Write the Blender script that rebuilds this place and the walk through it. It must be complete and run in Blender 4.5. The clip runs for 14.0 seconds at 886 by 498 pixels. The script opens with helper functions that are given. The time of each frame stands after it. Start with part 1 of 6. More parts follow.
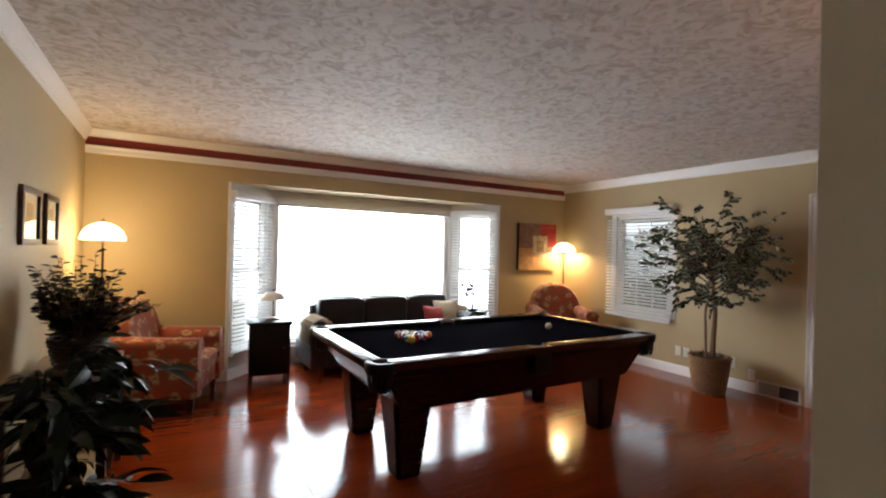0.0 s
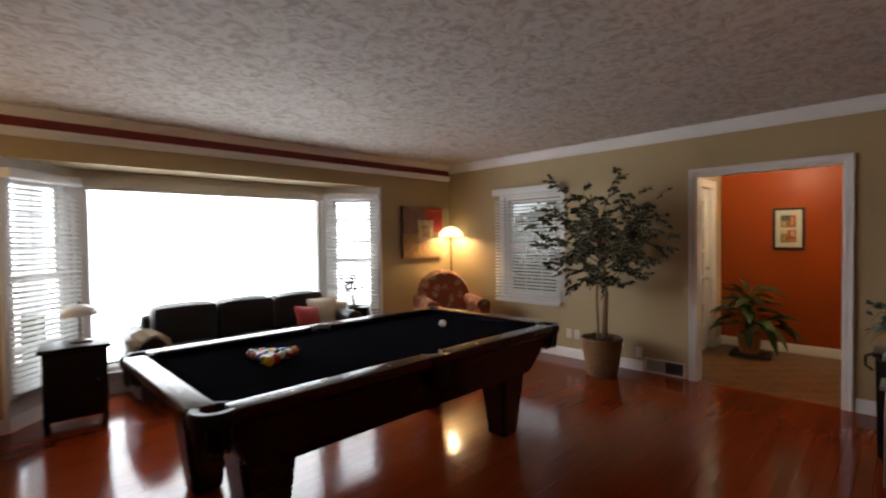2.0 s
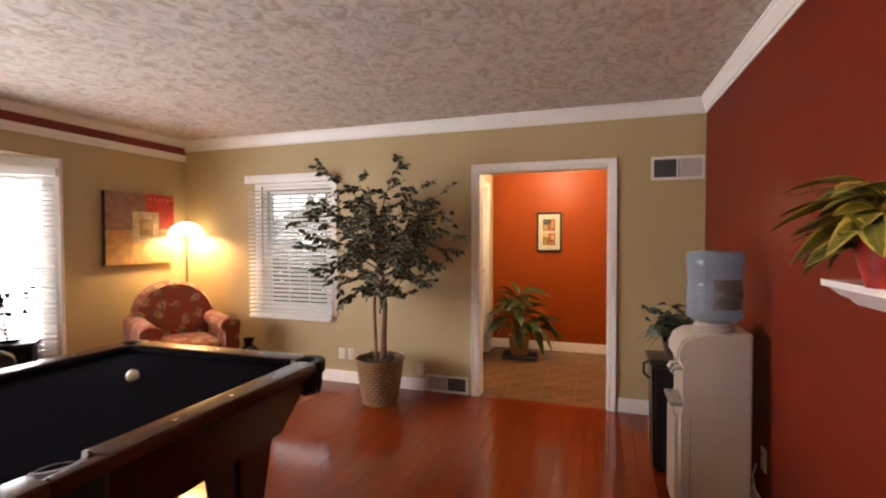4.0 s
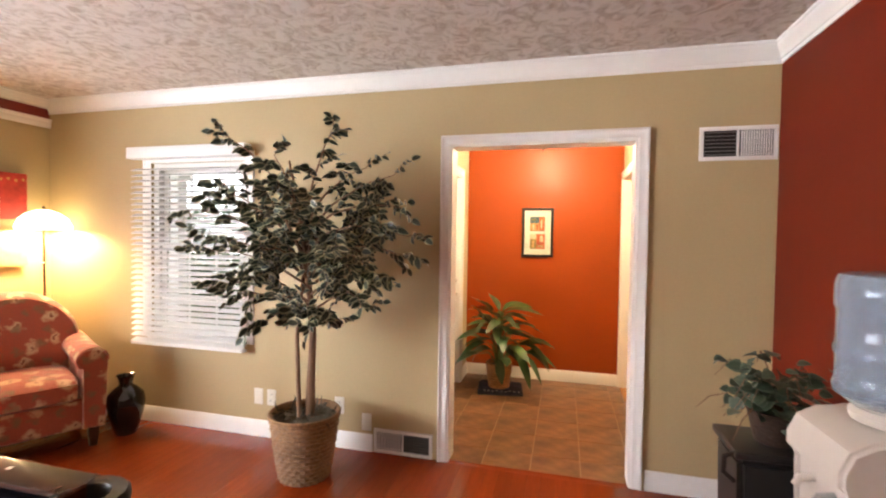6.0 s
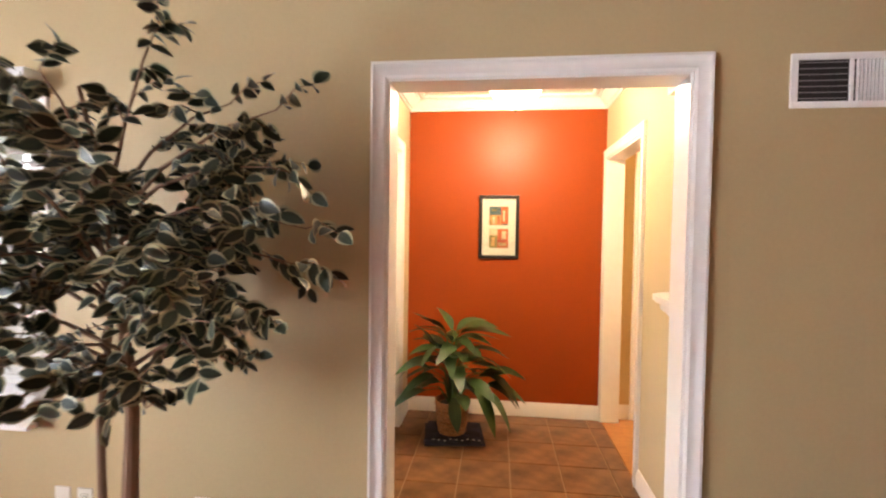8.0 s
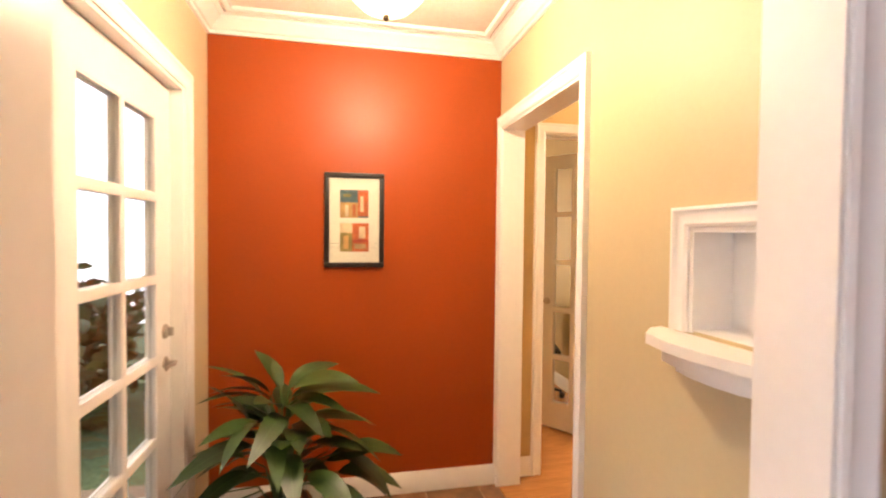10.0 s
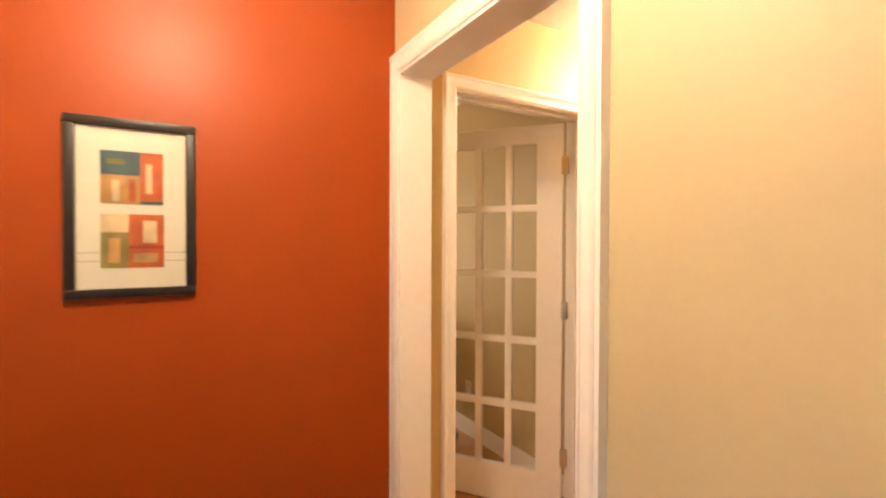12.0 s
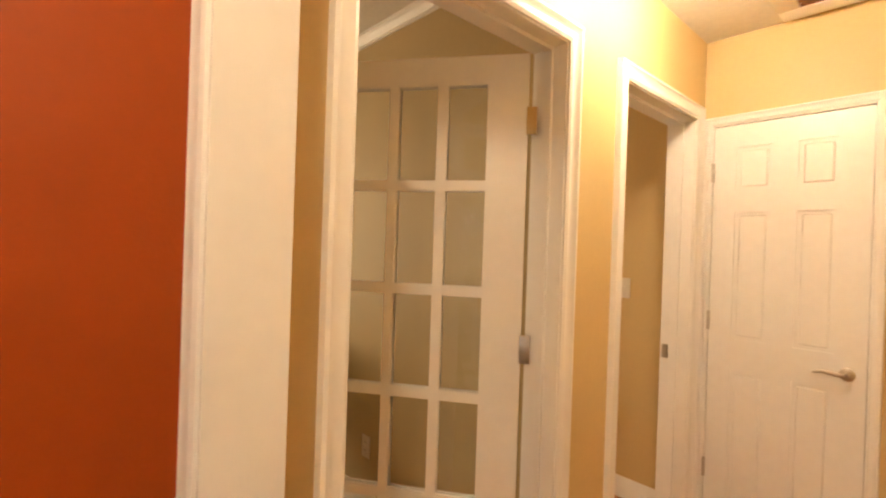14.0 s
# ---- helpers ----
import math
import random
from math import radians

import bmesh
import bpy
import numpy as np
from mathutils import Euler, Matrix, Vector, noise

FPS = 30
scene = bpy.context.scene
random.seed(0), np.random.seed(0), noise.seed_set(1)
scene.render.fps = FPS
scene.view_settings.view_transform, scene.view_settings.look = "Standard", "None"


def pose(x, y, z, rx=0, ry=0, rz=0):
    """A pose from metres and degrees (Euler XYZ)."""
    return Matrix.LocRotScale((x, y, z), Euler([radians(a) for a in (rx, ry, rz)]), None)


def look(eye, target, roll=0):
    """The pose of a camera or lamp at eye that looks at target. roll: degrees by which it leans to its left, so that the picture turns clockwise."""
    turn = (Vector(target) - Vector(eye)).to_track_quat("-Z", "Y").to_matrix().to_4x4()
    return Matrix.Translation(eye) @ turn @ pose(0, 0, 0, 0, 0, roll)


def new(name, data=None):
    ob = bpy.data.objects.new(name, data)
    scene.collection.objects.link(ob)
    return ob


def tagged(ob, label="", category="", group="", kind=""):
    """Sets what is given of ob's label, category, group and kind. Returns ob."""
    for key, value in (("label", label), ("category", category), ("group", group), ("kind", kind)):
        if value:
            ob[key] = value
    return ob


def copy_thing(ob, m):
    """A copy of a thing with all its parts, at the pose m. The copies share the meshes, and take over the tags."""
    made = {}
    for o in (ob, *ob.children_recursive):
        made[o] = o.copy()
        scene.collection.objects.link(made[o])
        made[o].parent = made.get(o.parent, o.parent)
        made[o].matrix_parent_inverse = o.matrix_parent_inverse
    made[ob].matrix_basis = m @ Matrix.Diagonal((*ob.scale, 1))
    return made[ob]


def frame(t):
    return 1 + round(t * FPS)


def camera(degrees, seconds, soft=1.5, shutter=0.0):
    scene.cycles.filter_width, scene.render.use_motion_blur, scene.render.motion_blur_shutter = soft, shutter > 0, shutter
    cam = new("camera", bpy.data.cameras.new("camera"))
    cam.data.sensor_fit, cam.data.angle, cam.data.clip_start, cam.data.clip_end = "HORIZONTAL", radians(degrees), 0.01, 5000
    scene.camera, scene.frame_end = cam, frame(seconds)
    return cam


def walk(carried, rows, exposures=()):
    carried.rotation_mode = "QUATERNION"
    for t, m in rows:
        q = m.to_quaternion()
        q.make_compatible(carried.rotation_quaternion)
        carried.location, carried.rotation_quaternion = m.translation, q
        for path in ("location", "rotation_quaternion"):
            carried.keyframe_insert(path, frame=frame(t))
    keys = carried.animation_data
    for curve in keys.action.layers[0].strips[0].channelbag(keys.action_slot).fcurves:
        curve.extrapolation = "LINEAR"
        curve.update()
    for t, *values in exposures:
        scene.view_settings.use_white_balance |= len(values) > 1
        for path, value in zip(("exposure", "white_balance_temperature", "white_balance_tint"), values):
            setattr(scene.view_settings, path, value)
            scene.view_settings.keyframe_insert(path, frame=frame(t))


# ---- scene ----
cam = camera(87.2, 14.0, soft=2.1, shutter=0.4)
PATH = [
    (0, (0.546, 0.294, 1.464), (1.557, 2.019, 1.468), 1.4),
    (0.5, (0.667, 0.438, 1.454), (1.676, 2.164, 1.458), 0.8),
    (1, (0.744, 0.534, 1.452), (1.819, 2.221, 1.433), 0.0),
    (1.5, (0.784, 0.636, 1.49), (1.995, 2.226, 1.441), -0.4),
    (2, (0.986, 0.87, 1.466), (2.393, 2.289, 1.417), -0.8),
    (2.5, (1.171, 1.024, 1.456), (2.761, 2.236, 1.399), 0.1),
    (3, (1.39, 1.16, 1.448), (3.127, 2.15, 1.383), 0.7),
    (3.5, (1.649, 1.267, 1.45), (3.487, 2.053, 1.377), 0.5),
    (4, (1.899, 1.357, 1.448), (3.798, 1.984, 1.399), -0.1),
    (6.5, (3.405, 1.74, 1.465), (5.345, 2.223, 1.422), 0.9),
    (7, (3.688, 1.826, 1.459), (5.641, 2.261, 1.435), 0.8),
    (7.5, (3.957, 1.889, 1.455), (5.925, 2.244, 1.422), 0.4),
    (8, (4.233, 1.945, 1.449), (6.218, 2.177, 1.387), 0.8),
    (8.5, (4.507, 1.988, 1.443), (6.504, 2.065, 1.366), 0.6),
    (10.8, (5.864, 1.996, 1.409), (7.758, 1.357, 1.39), 0.4),
    (11, (5.949, 1.983, 1.398), (7.822, 1.299, 1.385), 0.3),
    (11.5, (6.169, 1.918, 1.411), (7.989, 1.089, 1.387), 0.6),
    (12, (6.392, 1.838, 1.423), (8.122, 0.833, 1.395), 0.2),
    (12.5, (6.64, 1.734, 1.433), (8.241, 0.535, 1.397), -0.1),
    (13, (6.841, 1.629, 1.441), (8.328, 0.294, 1.388), 0.0),
    (13.5, (7.033, 1.481, 1.396), (8.483, 0.103, 1.387), 1.1),
    (14, (7.215, 1.319, 1.399), (8.691, -0.03, 1.392), 1.9),
]
EXPOSURES = [(0, 0.02, 6200, 9), (1.0, -0.33, 6300, 10), (2.0, -0.65, 6450, 12), (3.0, -0.58, 6650, 15), (3.5, -0.14, 6750, 17), (4.2, 0.74, 7100, 18),
             (6.5, 1.3, 6400, 14), (8.7, 1.1, 6350, 17), (11, 0.82, 6600, 23), (12.5, 0.66, 6600, 19), (14, 0.42, 6500, 15)]
walk(cam, [(t, look(eye, target, roll)) for t, eye, target, roll in PATH], EXPOSURES)

# ---- world and lights ----
world = bpy.data.worlds.new("world")
scene.world = world
world.use_nodes = True
_wn = world.node_tree
_sky = _wn.nodes.new("ShaderNodeTexSky")
_sky.sky_type, _sky.sun_disc, _sky.sun_elevation, _sky.sun_rotation = "NISHITA", False, radians(38), radians(20)
_wn.nodes["Background"].inputs["Strength"].default_value = 0.15
_wn.links.new(_sky.outputs["Color"], _wn.nodes["Background"].inputs["Color"])


def lamp(name, kind, m, energy, colour, size=0.05, size_y=None):
    data = bpy.data.lights.new(name, kind)
    data.energy, data.color = energy, colour
    if kind == "AREA":
        data.shape, data.size, data.size_y = "RECTANGLE", size, size_y
    elif kind == "SUN":
        data.angle = size
    else:
        data.shadow_soft_size = size
    ob = new(name, data)
    ob.matrix_world = m
    return ob


WARM, DAY = (1.0, 0.69, 0.36), (0.93, 0.97, 1.0)
lamp("sun", "SUN", look((0, 0, 10), (-2.5, -6, 0)), 1.4, (1.0, 0.96, 0.9), radians(12))
lamp("bay_daylight", "AREA", pose(2.9, 6.62, 1.25, -90, 0, 0), 170, DAY, 3.0, 2.0)
lamp("bay_daylight_west", "AREA", pose(0.95, 6.45, 1.2, -90, 0, 45), 32, DAY, 0.75, 1.7)
lamp("bay_daylight_east", "AREA", pose(4.85, 6.45, 1.2, -90, 0, -45), 32, DAY, 0.75, 1.7)
lamp("lamp_bulb_west", "POINT", pose(0.05, 5.18, 1.53), 20, WARM, 0.05)
lamp("lamp_bulb_east", "POINT", pose(5.80, 5.56, 1.53), 46, WARM, 0.05)
lamp("mantel_bulb", "POINT", pose(2.95, 0.8, 1.68), 4.5, WARM, 0.06)
# Unseen warm fill lamps, added to brighten the den and the side room.
lamp("den_daylight", "AREA", pose(11.1, 1.2, 1.5, 0, 90, 0), 27, (1.0, 0.8, 0.5), 1.4, 1.4)
lamp("side_room_daylight", "AREA", pose(10.9, -0.8, 1.5, 0, 90, 0), 22, (1.0, 0.85, 0.6), 0.6, 1.2)
lamp("foyer_bulb", "POINT", pose(7.12, 1.85, 2.27), 33, (1.0, 0.78, 0.50), 0.08)
lamp("hall_bulb", "POINT", pose(7.72, -0.2, 2.33), 30, (1.0, 0.78, 0.50), 0.08)

# ---- materials ----


def mat(name, colour, rough=0.6, metal=0.0, grain=0.06, scale=30.0, bump=0.0, bump_scale=None, blotch=0.0, blotch_scale=1.5,
        stretch=(1, 1, 1), coat=0.0, sheen=0.0, alpha_glass=False, emit=0.0, vary=0.0):
    """A painted, woven or grained surface with variation at two scales."""
    m = bpy.data.materials.new(name)
    m.use_nodes = True
    nt = m.node_tree
    b = nt.nodes["Principled BSDF"]
    b.inputs["Roughness"].default_value, b.inputs["Metallic"].default_value = rough, metal
    b.inputs["Coat Weight"].default_value, b.inputs["Sheen Weight"].default_value = coat, sheen
    tc = nt.nodes.new("ShaderNodeTexCoord")
    mp = nt.nodes.new("ShaderNodeMapping")
    mp.inputs["Scale"].default_value = stretch
    nt.links.new(tc.outputs["Object"], mp.inputs["Vector"])
    n1 = nt.nodes.new("ShaderNodeTexNoise")
    n1.inputs["Scale"].default_value, n1.inputs["Detail"].default_value = scale, 6
    nt.links.new(mp.outputs["Vector"], n1.inputs["Vector"])
    n2 = nt.nodes.new("ShaderNodeTexNoise")
    n2.inputs["Scale"].default_value, n2.inputs["Detail"].default_value = blotch_scale, 3
    nt.links.new(mp.outputs["Vector"], n2.inputs["Vector"])

    def spread(node, amount):
        r = nt.nodes.new("ShaderNodeMapRange")
        r.inputs["From Min"].default_value, r.inputs["From Max"].default_value = 0.25, 0.75
        r.inputs["To Min"].default_value, r.inputs["To Max"].default_value = 1 - amount, 1 + amount
        nt.links.new(node.outputs["Fac"], r.inputs["Value"])
        return r.outputs["Result"]
    mul = nt.nodes.new("ShaderNodeMath")
    mul.operation = "MULTIPLY"
    nt.links.new(spread(n1, grain), mul.inputs[0])
    nt.links.new(spread(n2, blotch), mul.inputs[1])
    fac = mul.outputs[0]
    if vary:
        oi = nt.nodes.new("ShaderNodeObjectInfo")
        r = nt.nodes.new("ShaderNodeMapRange")
        r.inputs["To Min"].default_value, r.inputs["To Max"].default_value = 1 - vary, 1 + vary
        nt.links.new(oi.outputs["Random"], r.inputs["Value"])
        geo = nt.nodes.new("ShaderNodeNewGeometry")
        r2 = nt.nodes.new("ShaderNodeMapRange")
        r2.inputs["To Min"].default_value, r2.inputs["To Max"].default_value = 1 - vary, 1 + vary
        nt.links.new(geo.outputs["Random Per Island"], r2.inputs["Value"])
        for o in (r.outputs["Result"], r2.outputs["Result"]):
            k = nt.nodes.new("ShaderNodeMath")
            k.operation = "MULTIPLY"
            nt.links.new(fac, k.inputs[0])
            nt.links.new(o, k.inputs[1])
            fac = k.outputs[0]
    vm = nt.nodes.new("ShaderNodeVectorMath")
    vm.operation = "SCALE"
    vm.inputs[0].default_value = colour
    nt.links.new(fac, vm.inputs["Scale"])
    nt.links.new(vm.outputs["Vector"], b.inputs["Base Color"])
    if emit:
        b.inputs["Emission Color"].default_value = (*colour, 1)
        b.inputs["Emission Strength"].default_value = emit
    if bump:
        n3 = nt.nodes.new("ShaderNodeTexNoise")
        n3.inputs["Scale"].default_value, n3.inputs["Detail"].default_value = bump_scale or scale, 4
        nt.links.new(mp.outputs["Vector"], n3.inputs["Vector"])
        bp = nt.nodes.new("ShaderNodeBump")
        bp.inputs["Strength"].default_value, bp.inputs["Distance"].default_value = bump, 0.01
        nt.links.new(n3.outputs["Fac"], bp.inputs["Height"])
        nt.links.new(bp.outputs["Normal"], b.inputs["Normal"])
    return m


def dull(m, level):
    m.node_tree.nodes["Principled BSDF"].inputs["Specular IOR Level"].default_value = level
    return m


def nodes_of(m):
    return m.node_tree, m.node_tree.nodes["Principled BSDF"]


def glass_mat(name, colour=(0.95, 0.97, 0.97), rough=0.02, ior=1.45):
    m = bpy.data.materials.new(name)
    m.use_nodes = True
    b = m.node_tree.nodes["Principled BSDF"]
    b.inputs["Base Color"].default_value = (*colour, 1)
    b.inputs["Transmission Weight"].default_value, b.inputs["Roughness"].default_value, b.inputs["IOR"].default_value = 1.0, rough, ior
    return m


M_TAN = mat("tan_wall_paint", (0.49, 0.378, 0.20), 0.55, grain=0.025, scale=60, bump=0.05, bump_scale=140, blotch=0.04)
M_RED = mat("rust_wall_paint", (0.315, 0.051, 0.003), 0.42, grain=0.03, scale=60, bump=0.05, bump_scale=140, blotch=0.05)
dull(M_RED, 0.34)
# Darkened copy of the rust paint: the south wall's weaker light is in this colour.
M_RED_SHADED = dull(mat("rust_wall_paint_shaded", (0.155, 0.015, 0.0045), 0.5, grain=0.03, scale=60, bump=0.05, bump_scale=140, blotch=0.06), 0.18)
M_CREAM = mat("cream_wall_paint", (0.55, 0.455, 0.275), 0.5, grain=0.02, scale=60, bump=0.05, bump_scale=140, blotch=0.04)
M_GOLD = mat("gold_wall_paint", (0.62, 0.46, 0.22), 0.5, grain=0.02, scale=60, bump=0.05, bump_scale=140, blotch=0.04)
M_TRIM = mat("white_gloss_trim", (0.84, 0.825, 0.80), 0.32, grain=0.02, scale=25, blotch=0.03)
M_BAND = mat("red_frieze_paint", (0.22, 0.022, 0.015), 0.45, grain=0.04)
M_SLATE = mat("brown_floor_tile", (0.195, 0.096, 0.044), 0.28, grain=0.22, scale=14, bump=0.15, bump_scale=26, blotch=0.5, blotch_scale=6, vary=0.16)
dull(M_SLATE, 0.25)
M_GROUT = mat("grey_brown_grout", (0.32, 0.22, 0.14), 0.9, grain=0.2, scale=90)
M_GLASS = glass_mat("window_glass")
M_CEIL = mat("textured_ceiling_plaster", (0.62, 0.585, 0.55), 0.8, grain=0.06, scale=30, blotch=0.05)
M_HALLCEIL = mat("hall_ceiling_plaster", (0.72, 0.68, 0.6), 0.8, grain=0.05, scale=40, bump=0.3, bump_scale=60)
M_FLOOR = mat("cherry_strip_floor", (0.205, 0.030, 0.006), 0.12, grain=0.13, scale=9, blotch=0.12, blotch_scale=2, stretch=(1, 14, 1), bump=0.02, bump_scale=4, vary=0.09)
M_OAK = mat("honey_oak_floor", (0.45, 0.20, 0.06), 0.25, grain=0.22, scale=9, blotch=0.12, blotch_scale=2, stretch=(14, 1, 1), vary=0.1)


def ceiling_nodes(m):
    """Swirled, stippled plaster: curls in relief, with shade in the hollows painted as darker tan."""
    nt, b = nodes_of(m)
    tc = nt.nodes.new("ShaderNodeTexCoord")
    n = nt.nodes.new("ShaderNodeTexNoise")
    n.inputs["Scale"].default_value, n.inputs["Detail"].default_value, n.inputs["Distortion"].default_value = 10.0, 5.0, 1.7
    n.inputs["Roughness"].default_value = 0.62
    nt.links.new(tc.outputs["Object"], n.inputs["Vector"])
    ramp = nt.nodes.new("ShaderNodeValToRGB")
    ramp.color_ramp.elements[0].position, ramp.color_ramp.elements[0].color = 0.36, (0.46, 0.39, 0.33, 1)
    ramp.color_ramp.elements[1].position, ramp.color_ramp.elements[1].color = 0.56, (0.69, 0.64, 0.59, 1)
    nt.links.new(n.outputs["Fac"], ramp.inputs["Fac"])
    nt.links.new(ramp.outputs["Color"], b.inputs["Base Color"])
    bp = nt.nodes.new("ShaderNodeBump")
    bp.inputs["Strength"].default_value, bp.inputs["Distance"].default_value = 0.5, 0.010
    nt.links.new(n.outputs["Fac"], bp.inputs["Height"])
    nt.links.new(bp.outputs["Normal"], b.inputs["Normal"])


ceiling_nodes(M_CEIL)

# ---- mesh helpers ----


def box(bm, x0, x1, y0, y1, z0, z1, bevel=0.0, seg=2, m=None):
    r = bmesh.ops.create_cube(bm, size=1.0)["verts"]
    for v in r:
        v.co = Vector(((x0 + x1) / 2 + v.co.x * (x1 - x0), (y0 + y1) / 2 + v.co.y * (y1 - y0), (z0 + z1) / 2 + v.co.z * (z1 - z0)))
    if m:
        bmesh.ops.transform(bm, matrix=m, verts=r)
    if bevel:
        es = {e for v in r for e in v.link_edges}
        bmesh.ops.bevel(bm, geom=list(es), offset=bevel, segments=seg, affect="EDGES", profile=0.6)
    return bm


def boxed(*a, **k):
    return box(bmesh.new(), *a, **k)


def smooth(ob, angle=0.6):
    for p in ob.data.polygons:
        p.use_smooth = True
    ob.data.set_sharp_from_angle(angle=angle)
    return ob


def mesh_ob(name, bm, material, parent=None, soft=True):
    me = bpy.data.meshes.new(name)
    bmesh.ops.recalc_face_normals(bm, faces=bm.faces)
    bm.to_mesh(me)
    bm.free()
    me.materials.append(material)
    ob = new(name, me)
    if parent:
        ob.parent = parent
    return smooth(ob) if soft else ob


def part(name, bm, material, parent, label=""):
    ob = mesh_ob(name, bm, material, parent)
    return tagged(ob, label) if label else ob


def thing(name, m, label, category, group="", kind=""):
    ob = new(name)
    ob.matrix_world = m
    return tagged(ob, label, category, group, kind)


def structure(name, bm, material, label, category):
    return tagged(mesh_ob(name, bm, material), label, category, kind="structure")


def lathe(profile, seg=24, bm=None, m=None):
    """Turn (radius, height) pairs round z."""
    bm = bm or bmesh.new()
    rings = []
    for r, z in profile:
        if r < 1e-5:
            rings.append([bm.verts.new((0, 0, z))])
        else:
            rings.append([bm.verts.new((r * math.cos(a), r * math.sin(a), z)) for a in (math.tau * i / seg for i in range(seg))])
    for a, b in zip(rings, rings[1:]):
        for i in range(seg):
            j = (i + 1) % seg
            if len(a) == 1 and len(b) > 1:
                bm.faces.new((a[0], b[i], b[j]))
            elif len(b) == 1 and len(a) > 1:
                bm.faces.new((a[i], a[j], b[0]))
            elif len(a) > 1:
                bm.faces.new((a[i], a[j], b[j], b[i]))
    if len(rings[0]) > 1 and len(rings[-1]) > 1:
        a, b = rings[-1], rings[0]
        for i in range(seg):
            j = (i + 1) % seg
            bm.faces.new((a[i], a[j], b[j], b[i]))
    else:
        for ring in (rings[0], rings[-1]):
            if len(ring) > 1:
                bm.faces.new(ring)
    if m:
        bmesh.ops.transform(bm, matrix=m, verts=[v for r in rings for v in r])
    return bm


def tube(points, radii, seg=8, bm=None):
    """A round rod along points; radii is one number or one a point."""
    bm = bm or bmesh.new()
    pts = [Vector(p) for p in points]
    if not hasattr(radii, "__len__"):
        radii = [radii] * len(pts)
    rings = []
    for i, p in enumerate(pts):
        d = (pts[min(i + 1, len(pts) - 1)] - pts[max(i - 1, 0)]).normalized()
        u = d.orthogonal().normalized() if not rings else (u - d * u.dot(d)).normalized()
        w = d.cross(u)
        rings.append([bm.verts.new(p + (u * math.cos(a) + w * math.sin(a)) * radii[i]) for a in (math.tau * k / seg for k in range(seg))])
    for a, b in zip(rings, rings[1:]):
        for i in range(seg):
            j = (i + 1) % seg
            bm.faces.new((a[i], a[j], b[j], b[i]))
    bm.faces.new(rings[0])
    bm.faces.new(rings[-1])
    return bm


def sweep(profile, path, up, bm=None, closed=False):
    """Run a profile of (out, up) pairs along a polyline with mitred corners. 'out' is to the left of the way when seen with up towards the eye."""
    bm = bm or bmesh.new()
    up = Vector(up).normalized()
    pts = [Vector(p) for p in path]
    n = len(pts)
    rings = []
    for i, p in enumerate(pts):
        a = (p - pts[i - 1]).normalized() if (i or closed) else None
        b = (pts[(i + 1) % n] - p).normalized() if (i < n - 1 or closed) else None
        la, lb = (up.cross(d) if d else None for d in (a, b))
        if la is None or lb is None:
            out = la or lb
        else:
            out = (la + lb) / (1 + la.dot(lb))
        rings.append([bm.verts.new(p + out * o + up * u) for o, u in profile])
    k = len(profile)
    pairs = list(zip(rings, rings[1:])) + ([(rings[-1], rings[0])] if closed else [])
    for a, b in pairs:
        for i in range(k):
            bm.faces.new((a[i], b[i], b[(i + 1) % k], a[(i + 1) % k]))
    if not closed:
        bm.faces.new(rings[0])
        bm.faces.new(list(reversed(rings[-1])))
    return bm


def wall(name, axis, p0, p1, a0, a1, z0, z1, material, label, openings=(), mats=None):
    """A wall along an axis ('x' or 'y'), p0..p1 thick, with openings (a0, a1, z0, z1) cut through it. mats: materials for the low and the high side."""
    A = sorted({a0, a1, *(v for o in openings for v in o[:2])})
    Z = sorted({z0, z1, *(v for o in openings for v in o[2:])})
    A, Z = [v for v in A if a0 <= v <= a1], [v for v in Z if z0 <= v <= z1]

    def solid(i, j):
        if not (0 <= i < len(A) - 1 and 0 <= j < len(Z) - 1):
            return False
        a, z = (A[i] + A[i + 1]) / 2, (Z[j] + Z[j + 1]) / 2
        return not any(o[0] < a < o[1] and o[2] < z < o[3] for o in openings)
    bm = bmesh.new()
    seen = {}

    def vert(p, a, z):
        key = (round(p, 5), round(a, 5), round(z, 5))
        if key not in seen:
            seen[key] = bm.verts.new((p, a, z) if axis == "y" else (a, p, z))
        return seen[key]

    def quad(pts, slot=0):
        bm.faces.new([vert(*q) for q in pts]).material_index = slot
    for i in range(len(A) - 1):
        for j in range(len(Z) - 1):
            if not solid(i, j):
                continue
            b0, b1, c0, c1 = A[i], A[i + 1], Z[j], Z[j + 1]
            quad([(p0, b0, c0), (p0, b1, c0), (p0, b1, c1), (p0, b0, c1)], 0)
            quad([(p1, b0, c0), (p1, b1, c0), (p1, b1, c1), (p1, b0, c1)], 1 if mats else 0)
            for di, dj, q in ((-1, 0, [(p0, b0, c0), (p1, b0, c0), (p1, b0, c1), (p0, b0, c1)]), (1, 0, [(p0, b1, c0), (p1, b1, c0), (p1, b1, c1), (p0, b1, c1)]),
                              (0, -1, [(p0, b0, c0), (p1, b0, c0), (p1, b1, c0), (p0, b1, c0)]), (0, 1, [(p0, b0, c1), (p1, b0, c1), (p1, b1, c1), (p0, b1, c1)])):
                if not solid(i + di, j + dj):
                    quad(q, 0)
    me_mat = mats[0] if mats else material
    ob = mesh_ob(name, bm, me_mat, soft=False)
    if mats:
        ob.data.materials.append(mats[1])
    return tagged(ob, label, "wall", kind="structure")


